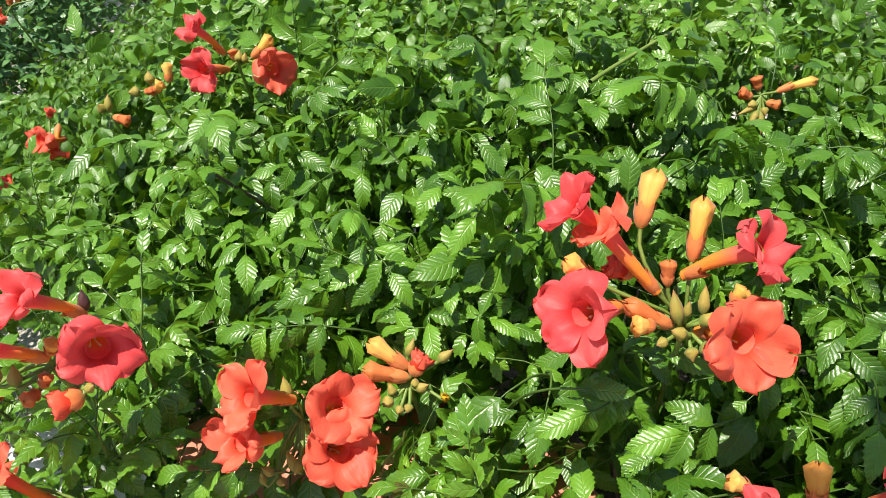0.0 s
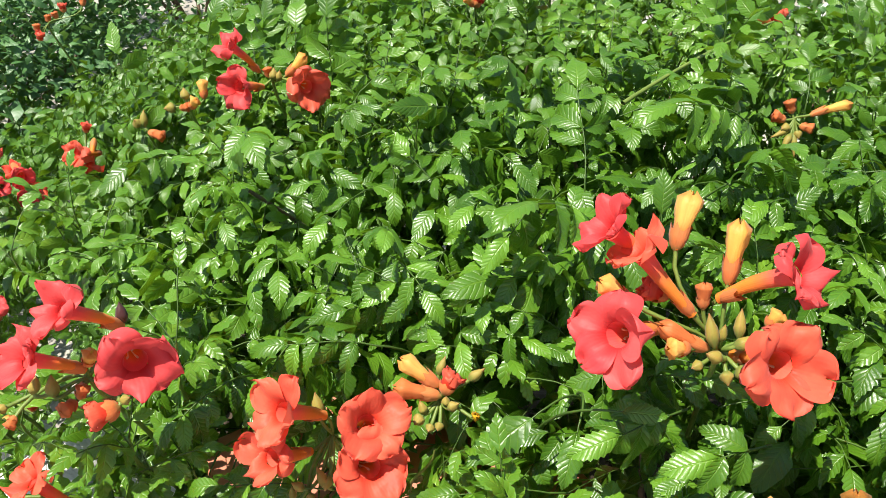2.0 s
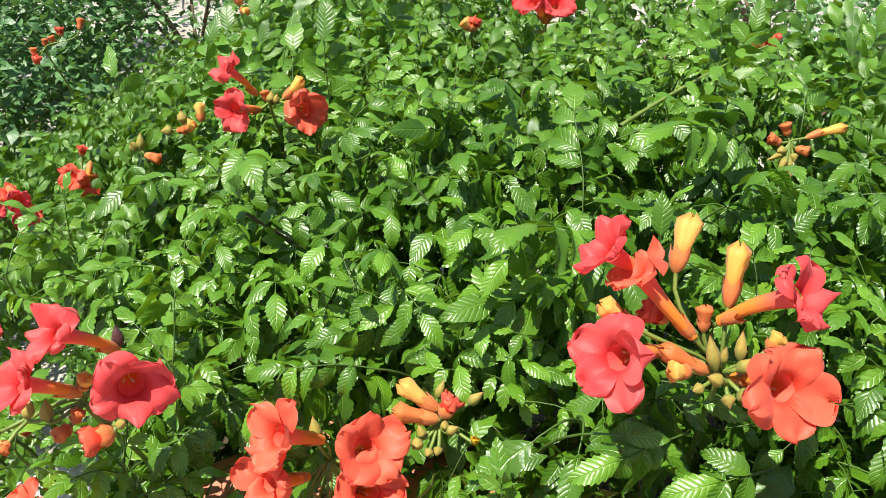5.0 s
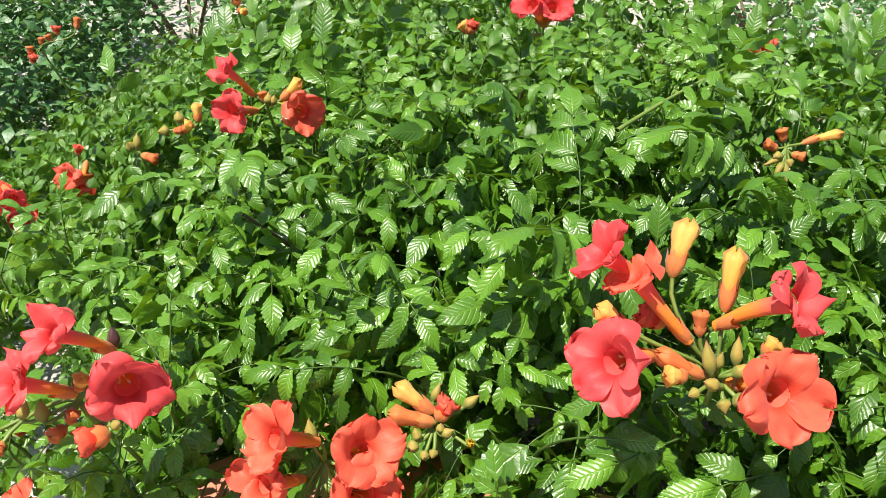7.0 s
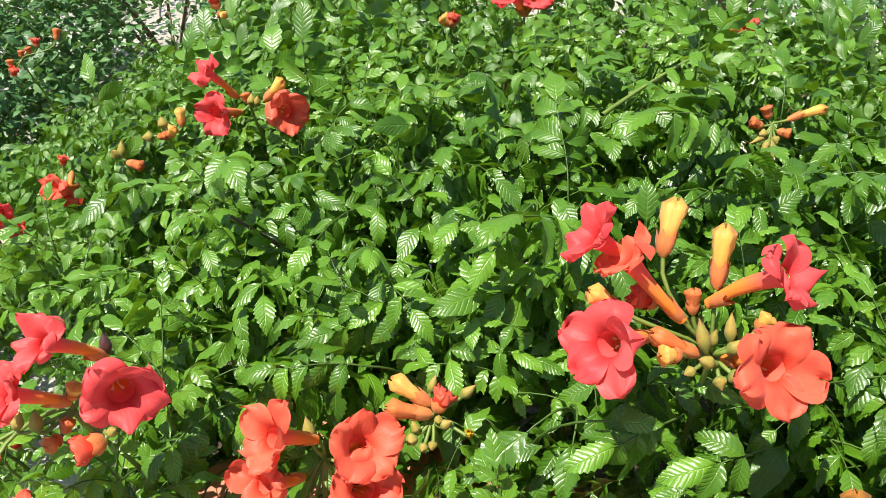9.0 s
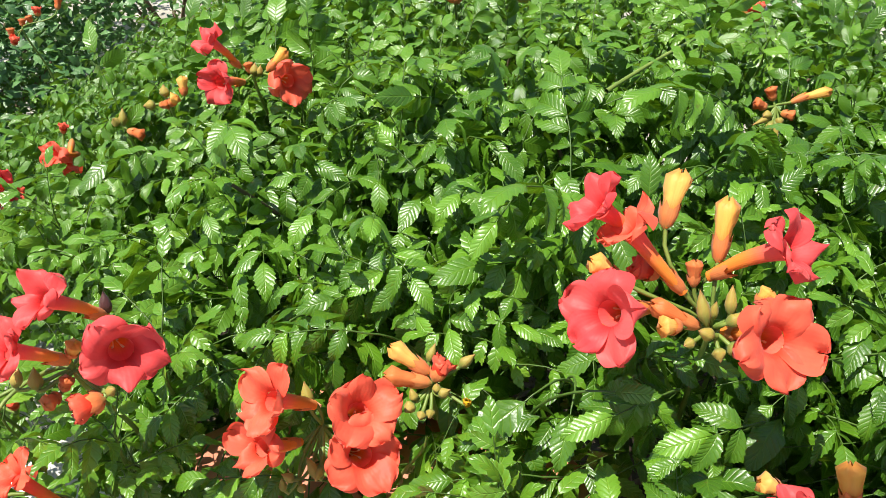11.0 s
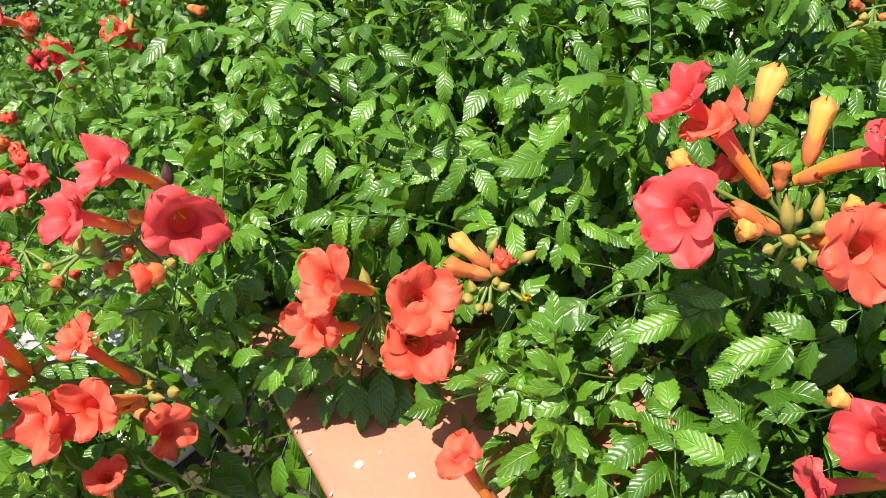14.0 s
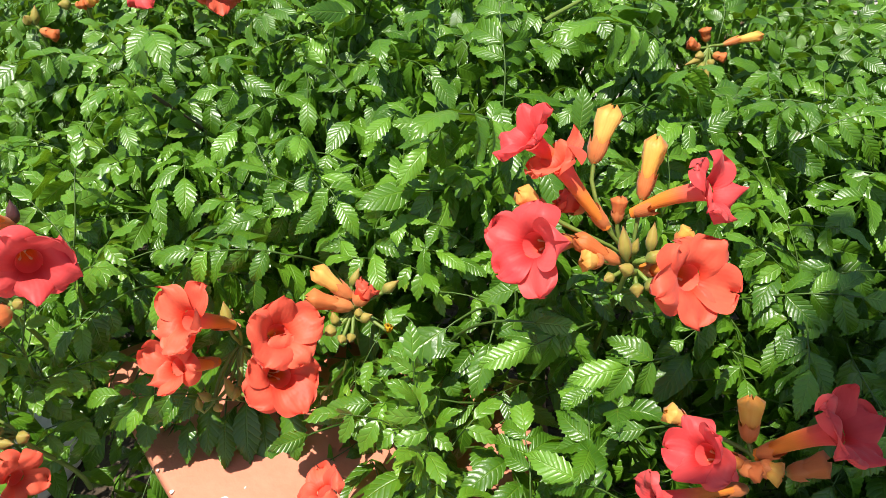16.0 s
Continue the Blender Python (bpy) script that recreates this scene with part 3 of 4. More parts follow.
bud(bunch, (0.248, 0.507, 1.147), (0.248, 0.514, 1.165), 0.0065, 'green')
bud(bunch, (0.245, 0.503, 1.141), (0.258, 0.503, 1.148), 0.0075, 'green')
bud(bunch, (0.234, 0.497, 1.133), (0.223, 0.496, 1.139), 0.0075, 'green')
bud(bunch, (0.238, 0.492, 1.125), (0.239, 0.485, 1.12), 0.0075, 'green')
bud(bunch, (0.247, 0.494, 1.127), (0.253, 0.488, 1.124), 0.009, 'green')
bud(bunch, (0.237, 0.513, 1.138), (0.239, 0.516, 1.15), 0.005, 'green')
bud(bunch, (0.22, 0.499, 1.126), (0.213, 0.494, 1.127), 0.006, 'green')
bud(bunch, (0.29, 0.552, 1.122), (0.299, 0.555, 1.133), 0.009, 'yellow')
bunch = flower_cluster((-0.287, 0.518, 1.083), 'coral trumpet flowers and small buds over white stone')
trumpet(bunch, (-0.26, 0.544, 1.121), (-0.287, 0.513, 1.161), 0.0256, PETAL)
trumpet(bunch, (-0.287, 0.515, 1.097), (-0.313, 0.489, 1.13), 0.0256, PETAL)
trumpet(bunch, (-0.256, 0.531, 1.119), (-0.229, 0.491, 1.13), 0.0342, PETAL)
bud(bunch, (-0.259, 0.545, 1.123), (-0.261, 0.552, 1.141), 0.006, 'dark')
bud(bunch, (-0.259, 0.499, 1.069), (-0.278, 0.491, 1.067), 0.014, 'red')
bud(bunch, (-0.291, 0.502, 1.077), (-0.286, 0.505, 1.088), 0.007, 'orange')
bud(bunch, (-0.313, 0.502, 1.078), (-0.313, 0.507, 1.093), 0.008, 'green')
bud(bunch, (-0.33, 0.503, 1.08), (-0.327, 0.507, 1.093), 0.007, 'green')
bud(bunch, (-0.295, 0.5, 1.073), (-0.297, 0.495, 1.074), 0.008, 'orange')
bud(bunch, (-0.255, 0.502, 1.074), (-0.249, 0.5, 1.079), 0.006, 'green')
bud(bunch, (-0.285, 0.517, 1.1), (-0.281, 0.518, 1.108), 0.008, 'yellow')
bud(bunch, (-0.351, 0.499, 1.056), (-0.352, 0.492, 1.054), 0.006, 'orange')
bud(bunch, (-0.359, 0.503, 1.063), (-0.36, 0.499, 1.065), 0.006, 'green')
bunch = flower_cluster((-0.273, 0.478, 0.94), 'crowded ruffled coral flowers beside the plastered wall')
trumpet(bunch, (-0.298, 0.475, 0.955), (-0.333, 0.467, 1.01), 0.0228, ORANGE_PETAL)
trumpet(bunch, (-0.292, 0.464, 0.942), (-0.336, 0.4, 0.99), 0.0304, ORANGE_PETAL)
trumpet(bunch, (-0.292, 0.459, 0.951), (-0.307, 0.416, 0.99), 0.0285, ORANGE_PETAL)
trumpet(bunch, (-0.31, 0.471, 0.921), (-0.27, 0.446, 0.926), 0.0256, ORANGE_PETAL)
trumpet(bunch, (-0.385, 0.46, 0.977), (-0.395, 0.447, 1.035), 0.0304, ORANGE_PETAL)
trumpet(bunch, (-0.388, 0.452, 0.969), (-0.388, 0.414, 1.01), 0.0323, ORANGE_PETAL)
bud(bunch, (-0.27, 0.471, 0.947), (-0.263, 0.469, 0.951), 0.008, 'green')
bud(bunch, (-0.289, 0.467, 0.945), (-0.275, 0.465, 0.948), 0.007, 'green')
bud(bunch, (-0.294, 0.478, 0.943), (-0.296, 0.481, 0.953), 0.005, 'orange')
bud(bunch, (-0.285, 0.472, 0.95), (-0.287, 0.473, 0.958), 0.006, 'green')
bud(bunch, (-0.379, 0.46, 0.976), (-0.374, 0.466, 0.988), 0.006, 'green')
bud(bunch, (-0.385, 0.459, 0.976), (-0.387, 0.454, 0.976), 0.006, 'yellow')
bunch = flower_cluster((-0.313, 0.403, 0.873), 'single orange flower low beside the wall')
trumpet(bunch, (-0.314, 0.399, 0.87), (-0.304, 0.394, 0.925), 0.019, ORANGE_PETAL)
bunch = flower_cluster((-0.09, 0.547, 0.986), 'four broad orange-red flowers hanging over the terracotta wall top')
trumpet(bunch, (-0.096, 0.546, 1.015), (-0.125, 0.517, 1.048), 0.0314, ORANGE_PETAL)
trumpet(bunch, (-0.109, 0.53, 0.984), (-0.135, 0.499, 1.01), 0.0276, ORANGE_PETAL)
trumpet(bunch, (-0.073, 0.54, 0.992), (-0.052, 0.515, 1.035), 0.0342, ORANGE_PETAL)
trumpet(bunch, (-0.069, 0.526, 0.975), (-0.05, 0.493, 1.007), 0.0361, ORANGE_PETAL)
bud(bunch, (-0.1, 0.545, 1.015), (-0.104, 0.553, 1.031), 0.008, 'green')
bud(bunch, (-0.091, 0.503, 0.966), (-0.099, 0.51, 0.981), 0.007, 'green')
bud(bunch, (-0.112, 0.501, 0.966), (-0.121, 0.501, 0.973), 0.006, 'green')
bud(bunch, (-0.107, 0.498, 0.962), (-0.104, 0.493, 0.962), 0.006, 'green')
bud(bunch, (-0.123, 0.501, 0.952), (-0.125, 0.504, 0.962), 0.005, 'green')
bud(bunch, (-0.079, 0.497, 0.974), (-0.075, 0.495, 0.977), 0.004, 'bright')
bud(bunch, (-0.089, 0.51, 0.974), (-0.092, 0.5, 0.969), 0.007, 'green')
bunch = flower_cluster((0.011, 0.568, 1.016), 'closed yellow and orange buds beside open flowers')
bud(bunch, (0.009, 0.569, 1.032), (-0.026, 0.58, 1.054), 0.01, 'yellow')
bud(bunch, (0.01, 0.563, 1.025), (-0.031, 0.563, 1.035), 0.01, 'orange')
bud(bunch, (0.014, 0.565, 1.027), (0.025, 0.574, 1.042), 0.012, 'red')
bud(bunch, (0.038, 0.574, 1.035), (0.049, 0.578, 1.044), 0.007, 'green')
bud(bunch, (0.009, 0.583, 1.033), (0.013, 0.59, 1.046), 0.006, 'green')
bud(bunch, (0.018, 0.556, 1.016), (0.027, 0.556, 1.022), 0.007, 'green')
bud(bunch, (-0.006, 0.55, 1.011), (-0.01, 0.544, 1.011), 0.008, 'green')
bud(bunch, (-0.003, 0.552, 1.013), (-0.007, 0.555, 1.023), 0.006, 'green')
bud(bunch, (0.003, 0.545, 1.005), (0.001, 0.539, 1.005), 0.006, 'green')
bud(bunch, (0.011, 0.547, 1.006), (0.01, 0.54, 1.005), 0.006, 'green')
bud(bunch, (0.045, 0.545, 1.015), (0.042, 0.545, 1.022), 0.004, 'bright')
bud(bunch, (0.016, 0.558, 1.019), (0.017, 0.559, 1.025), 0.006, 'green')
bunch = flower_cluster((0.033, 0.378, 0.932), 'orange flower leaning over the terracotta wall top')
trumpet(bunch, (0.025, 0.382, 0.938), (-0.005, 0.389, 0.99), 0.0224, ORANGE_PETAL)
bunch = flower_cluster((0.318, 0.373, 1.052), 'dark red flowers and yellow bud in partial shade')
trumpet(bunch, (0.311, 0.374, 1.051), (0.265, 0.356, 1.084), 0.0285, PETAL)
trumpet(bunch, (0.32, 0.377, 1.056), (0.35, 0.354, 1.113), 0.0323, PETAL)
trumpet(bunch, (0.318, 0.367, 1.028), (0.246, 0.357, 1.028), 0.0228, PETAL)
bud(bunch, (0.314, 0.384, 1.064), (0.314, 0.402, 1.093), 0.011, 'yellow')
bud(bunch, (0.27, 0.402, 1.064), (0.254, 0.405, 1.072), 0.009, 'yellow')
bud(bunch, (0.303, 0.366, 1.056), (0.318, 0.36, 1.057), 0.009, 'orange')
bud(bunch, (0.317, 0.366, 1.058), (0.331, 0.359, 1.058), 0.01, 'yellow')
bud(bunch, (0.344, 0.367, 1.048), (0.373, 0.367, 1.058), 0.011, 'orange')
bunch = flower_cluster((-0.243, 1.118, 1.106), 'three red flowers and a yellow bud high on the hedge')
trumpet(bunch, (-0.262, 1.124, 1.117), (-0.29, 1.1, 1.162), 0.0248, PETAL)
trumpet(bunch, (-0.255, 1.103, 1.102), (-0.273, 1.054, 1.121), 0.0296, PETAL)
trumpet(bunch, (-0.214, 1.1, 1.113), (-0.184, 1.063, 1.12), 0.0328, ORANGE_PETAL)
bud(bunch, (-0.221, 1.113, 1.115), (-0.191, 1.124, 1.138), 0.01, 'yellow')
bud(bunch, (-0.24, 1.109, 1.11), (-0.238, 1.113, 1.123), 0.009, 'green')
bud(bunch, (-0.233, 1.109, 1.109), (-0.23, 1.111, 1.121), 0.007, 'green')
bud(bunch, (-0.247, 1.12, 1.11), (-0.249, 1.122, 1.12), 0.008, 'orange')
bunch = flower_cluster((-0.38, 1.147, 1.048), 'small yellow and green buds on thin stalks')
bud(bunch, (-0.359, 1.156, 1.06), (-0.362, 1.167, 1.085), 0.009, 'yellow')
bud(bunch, (-0.387, 1.154, 1.059), (-0.388, 1.158, 1.073), 0.01, 'green')
bud(bunch, (-0.395, 1.147, 1.048), (-0.381, 1.145, 1.052), 0.008, 'orange')
bud(bunch, (-0.403, 1.147, 1.049), (-0.409, 1.143, 1.05), 0.011, 'green')
bud(bunch, (-0.38, 1.147, 1.048), (-0.373, 1.148, 1.056), 0.01, 'yellow')
bunch = flower_cluster((-0.463, 1.171, 0.998), 'brownish orange buds among small leaves')
bud(bunch, (-0.469, 1.174, 1.003), (-0.468, 1.183, 1.023), 0.009, 'green')
bud(bunch, (-0.461, 1.17, 0.996), (-0.435, 1.164, 0.992), 0.01, 'orange')
bud(bunch, (-0.477, 1.176, 1.005), (-0.478, 1.173, 1.009), 0.01, 'green')
bunch = flower_cluster((-0.625, 1.275, 0.891), 'curled wilting orange flowers among leaves')
trumpet(bunch, (-0.601, 1.282, 0.9), (-0.62, 1.242, 0.919), 0.0256, ORANGE_PETAL)
trumpet(bunch, (-0.608, 1.286, 0.925), (-0.609, 1.253, 0.896), 0.0224, ORANGE_PETAL)
bud(bunch, (-0.627, 1.301, 0.931), (-0.625, 1.302, 0.94), 0.009, 'red')
bunch = flower_cluster((-0.765, 1.297, 0.84), 'small wilting red flowers with curled petals')
trumpet(bunch, (-0.753, 1.291, 0.83), (-0.757, 1.271, 0.869), 0.0208, ORANGE_PETAL)
trumpet(bunch, (-0.748, 1.274, 0.84), (-0.718, 1.248, 0.844), 0.0192, ORANGE_PETAL)
trumpet(bunch, (-0.778, 1.273, 0.841), (-0.771, 1.241, 0.856), 0.0144, ORANGE_PETAL)
bud(bunch, (-0.819, 1.316, 0.873), (-0.82, 1.318, 0.883), 0.014, 'red')
bud(bunch, (-0.813, 1.307, 0.857), (-0.814, 1.306, 0.865), 0.012, 'orange')
bunch = flower_cluster((-1.014, 2.024, 0.873), 'distant row of pinkish brown buds')
bud(bunch, (-0.927, 2.053, 0.914), (-0.925, 2.066, 0.94), 0.011, 'orange')
bud(bunch, (-0.975, 2.043, 0.901), (-0.975, 2.045, 0.911), 0.012, 'red')
bud(bunch, (-0.992, 2.034, 0.887), (-0.994, 2.034, 0.896), 0.01, 'orange')
bud(bunch, (-1.014, 2.029, 0.88), (-1.013, 2.032, 0.893), 0.01, 'orange')
bud(bunch, (-1.04, 2.014, 0.86), (-1.04, 2.016, 0.87), 0.011, 'orange')
bud(bunch, (-1.034, 2.003, 0.841), (-1.032, 2.002, 0.848), 0.012, 'red')
bunch = flower_cluster((0.174, 1.351, 1.152), 'red flowers on top of the hedge')
trumpet(bunch, (0.172, 1.353, 1.156), (0.153, 1.329, 1.193), 0.0342, PETAL)
trumpet(bunch, (0.176, 1.353, 1.156), (0.184, 1.323, 1.192), 0.0323, PETAL)
bunch = flower_cluster((0.055, 1.494, 1.101), 'tiny faded bud tuft on the hedge top')
bud(bunch, (0.055, 1.492, 1.098), (0.042, 1.495, 1.111), 0.013, 'yellow')
bud(bunch, (0.055, 1.49, 1.095), (0.059, 1.496, 1.11), 0.014, 'red')
bunch = flower_cluster((0.587, 1.487, 1.061), 'small orange buds on a thin twig')
bud(bunch, (0.594, 1.491, 1.067), (0.578, 1.496, 1.082), 0.012, 'yellow')
bud(bunch, (0.607, 1.488, 1.061), (0.607, 1.491, 1.073), 0.018, 'red')
bunch = flower_cluster((0.469, 1.009, 1.101), 'star of green calyces with one long orange bud')
bud(bunch, (0.491, 1.013, 1.106), (0.542, 1.021, 1.123), 0.0075, 'yellow')
bud(bunch, (0.457, 1.008, 1.101), (0.44, 1.008, 1.108), 0.009, 'orange')
bud(bunch, (0.467, 1.014, 1.109), (0.461, 1.019, 1.125), 0.009, 'orange')
bud(bunch, (0.478, 1.005, 1.094), (0.494, 0.999, 1.092), 0.008, 'orange')
bud(bunch, (0.466, 0.999, 1.086), (0.455, 0.985, 1.073), 0.007, 'green')
bud(bunch, (0.469, 0.999, 1.086), (0.47, 0.982, 1.066), 0.006, 'green')
bud(bunch, (0.464, 1.002, 1.091), (0.443, 0.993, 1.085), 0.006, 'green')
bud(bunch, (0.462, 1.003, 1.093), (0.453, 0.998, 1.093), 0.009, 'green')
bud(bunch, (0.474, 1.001, 1.088), (0.474, 0.993, 1.084), 0.008, 'green')
bunch = flower_cluster((-0.474, 1.903, 1.025), 'faded orange bud at the hedge top')
bud(bunch, (-0.471, 1.902, 1.023), (-0.475, 1.907, 1.04), 0.016, 'red')
bud(bunch, (-0.469, 1.896, 1.014), (-0.461, 1.891, 1.013), 0.012, 'yellow')
bunch = flower_cluster((-0.521, 0.692, 0.906), 'small orange flowers at the outer hedge side')
trumpet(bunch, (-0.533, 0.677, 0.89), (-0.518, 0.653, 0.918), 0.0152, PETAL)
trumpet(bunch, (-0.571, 0.727, 0.875), (-0.558, 0.701, 0.902), 0.0133, PETAL)
bud(bunch, (-0.461, 0.63, 0.905), (-0.46, 0.634, 0.915), 0.007, 'yellow')
bud(bunch, (-0.436, 0.644, 0.918), (-0.436, 0.643, 0.924), 0.008, 'red')
bunch = flower_cluster((-0.552, 0.765, 0.917), 'small wilting red flowers near the pale ground')
trumpet(bunch, (-0.561, 0.778, 0.932), (-0.55, 0.745, 0.952), 0.0209, PETAL)
trumpet(bunch, (-0.536, 0.78, 0.932), (-0.523, 0.762, 0.965), 0.0171, PETAL)
bud(bunch, (-0.572, 0.788, 0.945), (-0.573, 0.784, 0.947), 0.011, 'red')
bud(bunch, (-0.554, 0.794, 0.951), (-0.554, 0.794, 0.956), 0.011, 'red')
bud(bunch, (-0.587, 0.85, 0.941), (-0.587, 0.846, 0.944), 0.01, 'red')
bud(bunch, (-0.617, 0.845, 0.938), (-0.613, 0.847, 0.947), 0.013, 'orange')
bud(bunch, (-0.563, 0.759, 0.911), (-0.559, 0.758, 0.916), 0.008, 'green')
bud(bunch, (-0.547, 0.757, 0.907), (-0.545, 0.758, 0.914), 0.008, 'green')
bud(bunch, (-0.628, 0.912, 0.941), (-0.628, 0.91, 0.945), 0.012, 'red')
bunch = flower_cluster((-0.735, 1.134, 0.977), 'orange flower sticking out of the hedge side')
trumpet(bunch, (-0.719, 1.133, 0.975), (-0.724, 1.086, 1.005), 0.0342, PETAL)
bud(bunch, (-0.698, 1.125, 0.963), (-0.696, 1.125, 0.969), 0.014, 'red')
bunch = flower_cluster((-0.692, 1.195, 0.89), 'small crumpled red flowers on thin stalks')
trumpet(bunch, (-0.721, 1.212, 0.914), (-0.695, 1.182, 0.909), 0.0228, PETAL)
trumpet(bunch, (-0.692, 1.195, 0.89), (-0.676, 1.159, 0.886), 0.0228, PETAL)
trumpet(bunch, (-0.736, 1.188, 0.887), (-0.722, 1.162, 0.899), 0.0171, PETAL)

# ---- the hedge ----
vine = thing("trumpet_vine", (0.1, 1.0, 0.0), "dense green trumpet vine hedge with glossy toothed leaves", "hedge")
BASE = Vector(vine.location)


# rough direction from the near flowers to the viewpoint on the path
TO_VIEW = np.array([-0.1, -0.62, 0.78])


BLOOMS += [(*h, 0.7 * r) for h, r in FLOWER_HUBS if h.y > 0.8 and h.x > 0]


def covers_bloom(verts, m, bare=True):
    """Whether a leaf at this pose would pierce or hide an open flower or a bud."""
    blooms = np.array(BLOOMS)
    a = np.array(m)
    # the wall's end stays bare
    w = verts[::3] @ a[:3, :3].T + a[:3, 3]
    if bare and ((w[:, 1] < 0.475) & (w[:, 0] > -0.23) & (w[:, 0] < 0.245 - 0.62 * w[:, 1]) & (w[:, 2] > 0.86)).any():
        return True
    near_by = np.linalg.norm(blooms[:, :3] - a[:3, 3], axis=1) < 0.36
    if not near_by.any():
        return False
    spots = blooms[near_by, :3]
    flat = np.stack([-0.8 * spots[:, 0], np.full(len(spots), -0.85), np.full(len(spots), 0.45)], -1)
    out = np.where(spots[:, 1:2] > 0.8, flat / np.linalg.norm(flat, axis=1)[:, None], TO_VIEW)
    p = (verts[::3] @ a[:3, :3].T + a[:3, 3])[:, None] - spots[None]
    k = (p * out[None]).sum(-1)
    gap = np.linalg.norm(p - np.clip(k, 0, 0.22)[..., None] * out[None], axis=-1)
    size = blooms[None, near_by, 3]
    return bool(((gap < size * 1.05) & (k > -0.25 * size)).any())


def leaf_poses(step, depth, low, high, scale, keep=1.0):
    """Leaf poses on a loose grid, so far below the leafy top."""
    made = []
    for i in np.arange(-2.65, 1.65, step):
        for j in np.arange(0.1, 3.05, step):
            x, y = i + rng.uniform(-0.6, 0.6) * step, j + rng.uniform(-0.6, 0.6) * step
            if not inside(x, y, depth) or not low <= y < high or rng.random() > keep:
                continue
            if x < -0.30 and y < 1.0 and y > 0.62 and (depth > 0.18 or rng.random() < 0.12):
                continue
            z = crown_height(x, y) - depth - 0.055 + 0.065 * clump(x, y) + rng.normal(0, 0.012)
            azimuth = 180 + 95 * noise.noise(Vector((x * 5, y * 5, 11.0))) + rng.normal(0, 50)
            a = radians(azimuth)
            middle = (x - math.sin(a) * 0.06, y + math.cos(a) * 0.06, z + 0.03)
            end = (x - math.sin(a) * 0.12, y + math.cos(a) * 0.12, z + 0.02)
            if hollow(*middle) or (y > 1.3 and x > 0.15 and rng.random() < 0.15):
                continue
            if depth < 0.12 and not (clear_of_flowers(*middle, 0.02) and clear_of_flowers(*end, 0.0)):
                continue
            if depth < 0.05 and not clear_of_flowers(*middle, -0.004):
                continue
            made.append(leaf_pose((x, y, z), azimuth, rng.normal(0, 28), rng.normal(0, 24), scale * leaf_size(x, y) * rng.uniform(0.75, 1.15)))
    return made


fine_kinds = leaf_kinds(16, 20, 5)
coarse_kinds = leaf_kinds(16, 16)
middle_kinds = leaf_kinds(14, 9)
plain_kinds = leaf_kinds(12, 5)
fine_meshes = [mesh_of("leaf", v, f, [LEAF, LEAF_STALK], u, m) for v, f, u, m in fine_kinds]

SPRAY_SPOTS = []

def spray(base, tip, habit, pairs, clear=True, detail=(20, 5)):
    """One large leaf from base to tip: flat with spread leaflets, or level with leaflets that hang."""
    b, t = Vector(base), Vector(tip)
    d = t - b
    span = d.length * 0.86
    if clear:
        SPRAY_SPOTS.append((b + d * 0.55, d.length * 0.42))
    size = min(0.056, max(0.042, span * 0.44))
    if habit == "single":
        v, f, u, m = leaf_arrays(0, d.length * 0.2, d.length * 0.95, 0.05, 0.1, 0.45, 20, 5)
        up = Vector((-0.12, -0.62, 0.70))
    elif habit == "flat":
        v, f, u, m = leaf_arrays(pairs, span, size, 0.12, 0.3, 1.0, *detail)
        up = Vector((-0.12, -0.62, 0.70))
    else:
        v, f, u, m = leaf_arrays(pairs, span, size, 0.15, 0.35, 1.6, *detail)
        up = Vector((-0.1, -0.25, 0.95))
    y = d.normalized()
    x = y.cross(up).normalized()
    z = x.cross(y)
    place = Matrix.Translation(b) @ Matrix((x, y, z)).transposed().to_4x4()
    if covers_bloom(v, place, habit != "single"):
        return
    ob = part("leaf", mesh_of("leaf", v, f, [LEAF, LEAF_STALK], u, m), vine)
    ob.matrix_basis = Matrix.Translation(-BASE) @ place
    stem = bezier(b, b - y * 0.03, b - y * 0.05 + Vector((0, 0.04, -0.05)), b + Vector((rng.normal(0, 0.02), 0.09, -0.14)) - y * 0.04, 8)
    v, f, u = tube_arrays(stem, np.linspace(0.0010, 0.0018, 8), 5)
    part("stem", mesh_of("stem", v - np.array(BASE), f, [LEAF_STALK], u), vine)


def shoot(place):
    """A young light green shoot with narrow leaflets."""
    p = Vector(place)
    if hollow(*p):
        return
    low = p + Vector((rng.normal(0, 0.015), 0.05, -0.12))
    v, f, u = tube_arrays(bezier(low, low + Vector((0, -0.02, 0.05)), p - Vector((0, 0, 0.03)), p, 8), np.linspace(0.0022, 0.0012, 8), 5)
    part("stem", mesh_of("stem", v - np.array(BASE), f, [GREEN_STEM], u), vine)
    for k in range(5):
        v, f, u, m = leaf_arrays(int(rng.integers(2, 4)), rng.uniform(0.05, 0.085), rng.uniform(0.026, 0.036), rng.uniform(0.5, 1.1), rng.uniform(0.3, 1.0), rng.uniform(0.7, 1.5), 11, 3)
        place = leaf_pose(tuple(p - Vector((0, 0, 0.012 * k))), 72 * k + rng.uniform(-25, 25), rng.normal(10, 12), 0, 1.0)
        if covers_bloom(v, place):
            continue
        ob = part("leaf", mesh_of("leaf", v, f, [YOUNG, LEAF_STALK], u, m), vine, "light green young leaf")
        ob.matrix_basis = Matrix.Translation(-BASE) @ place


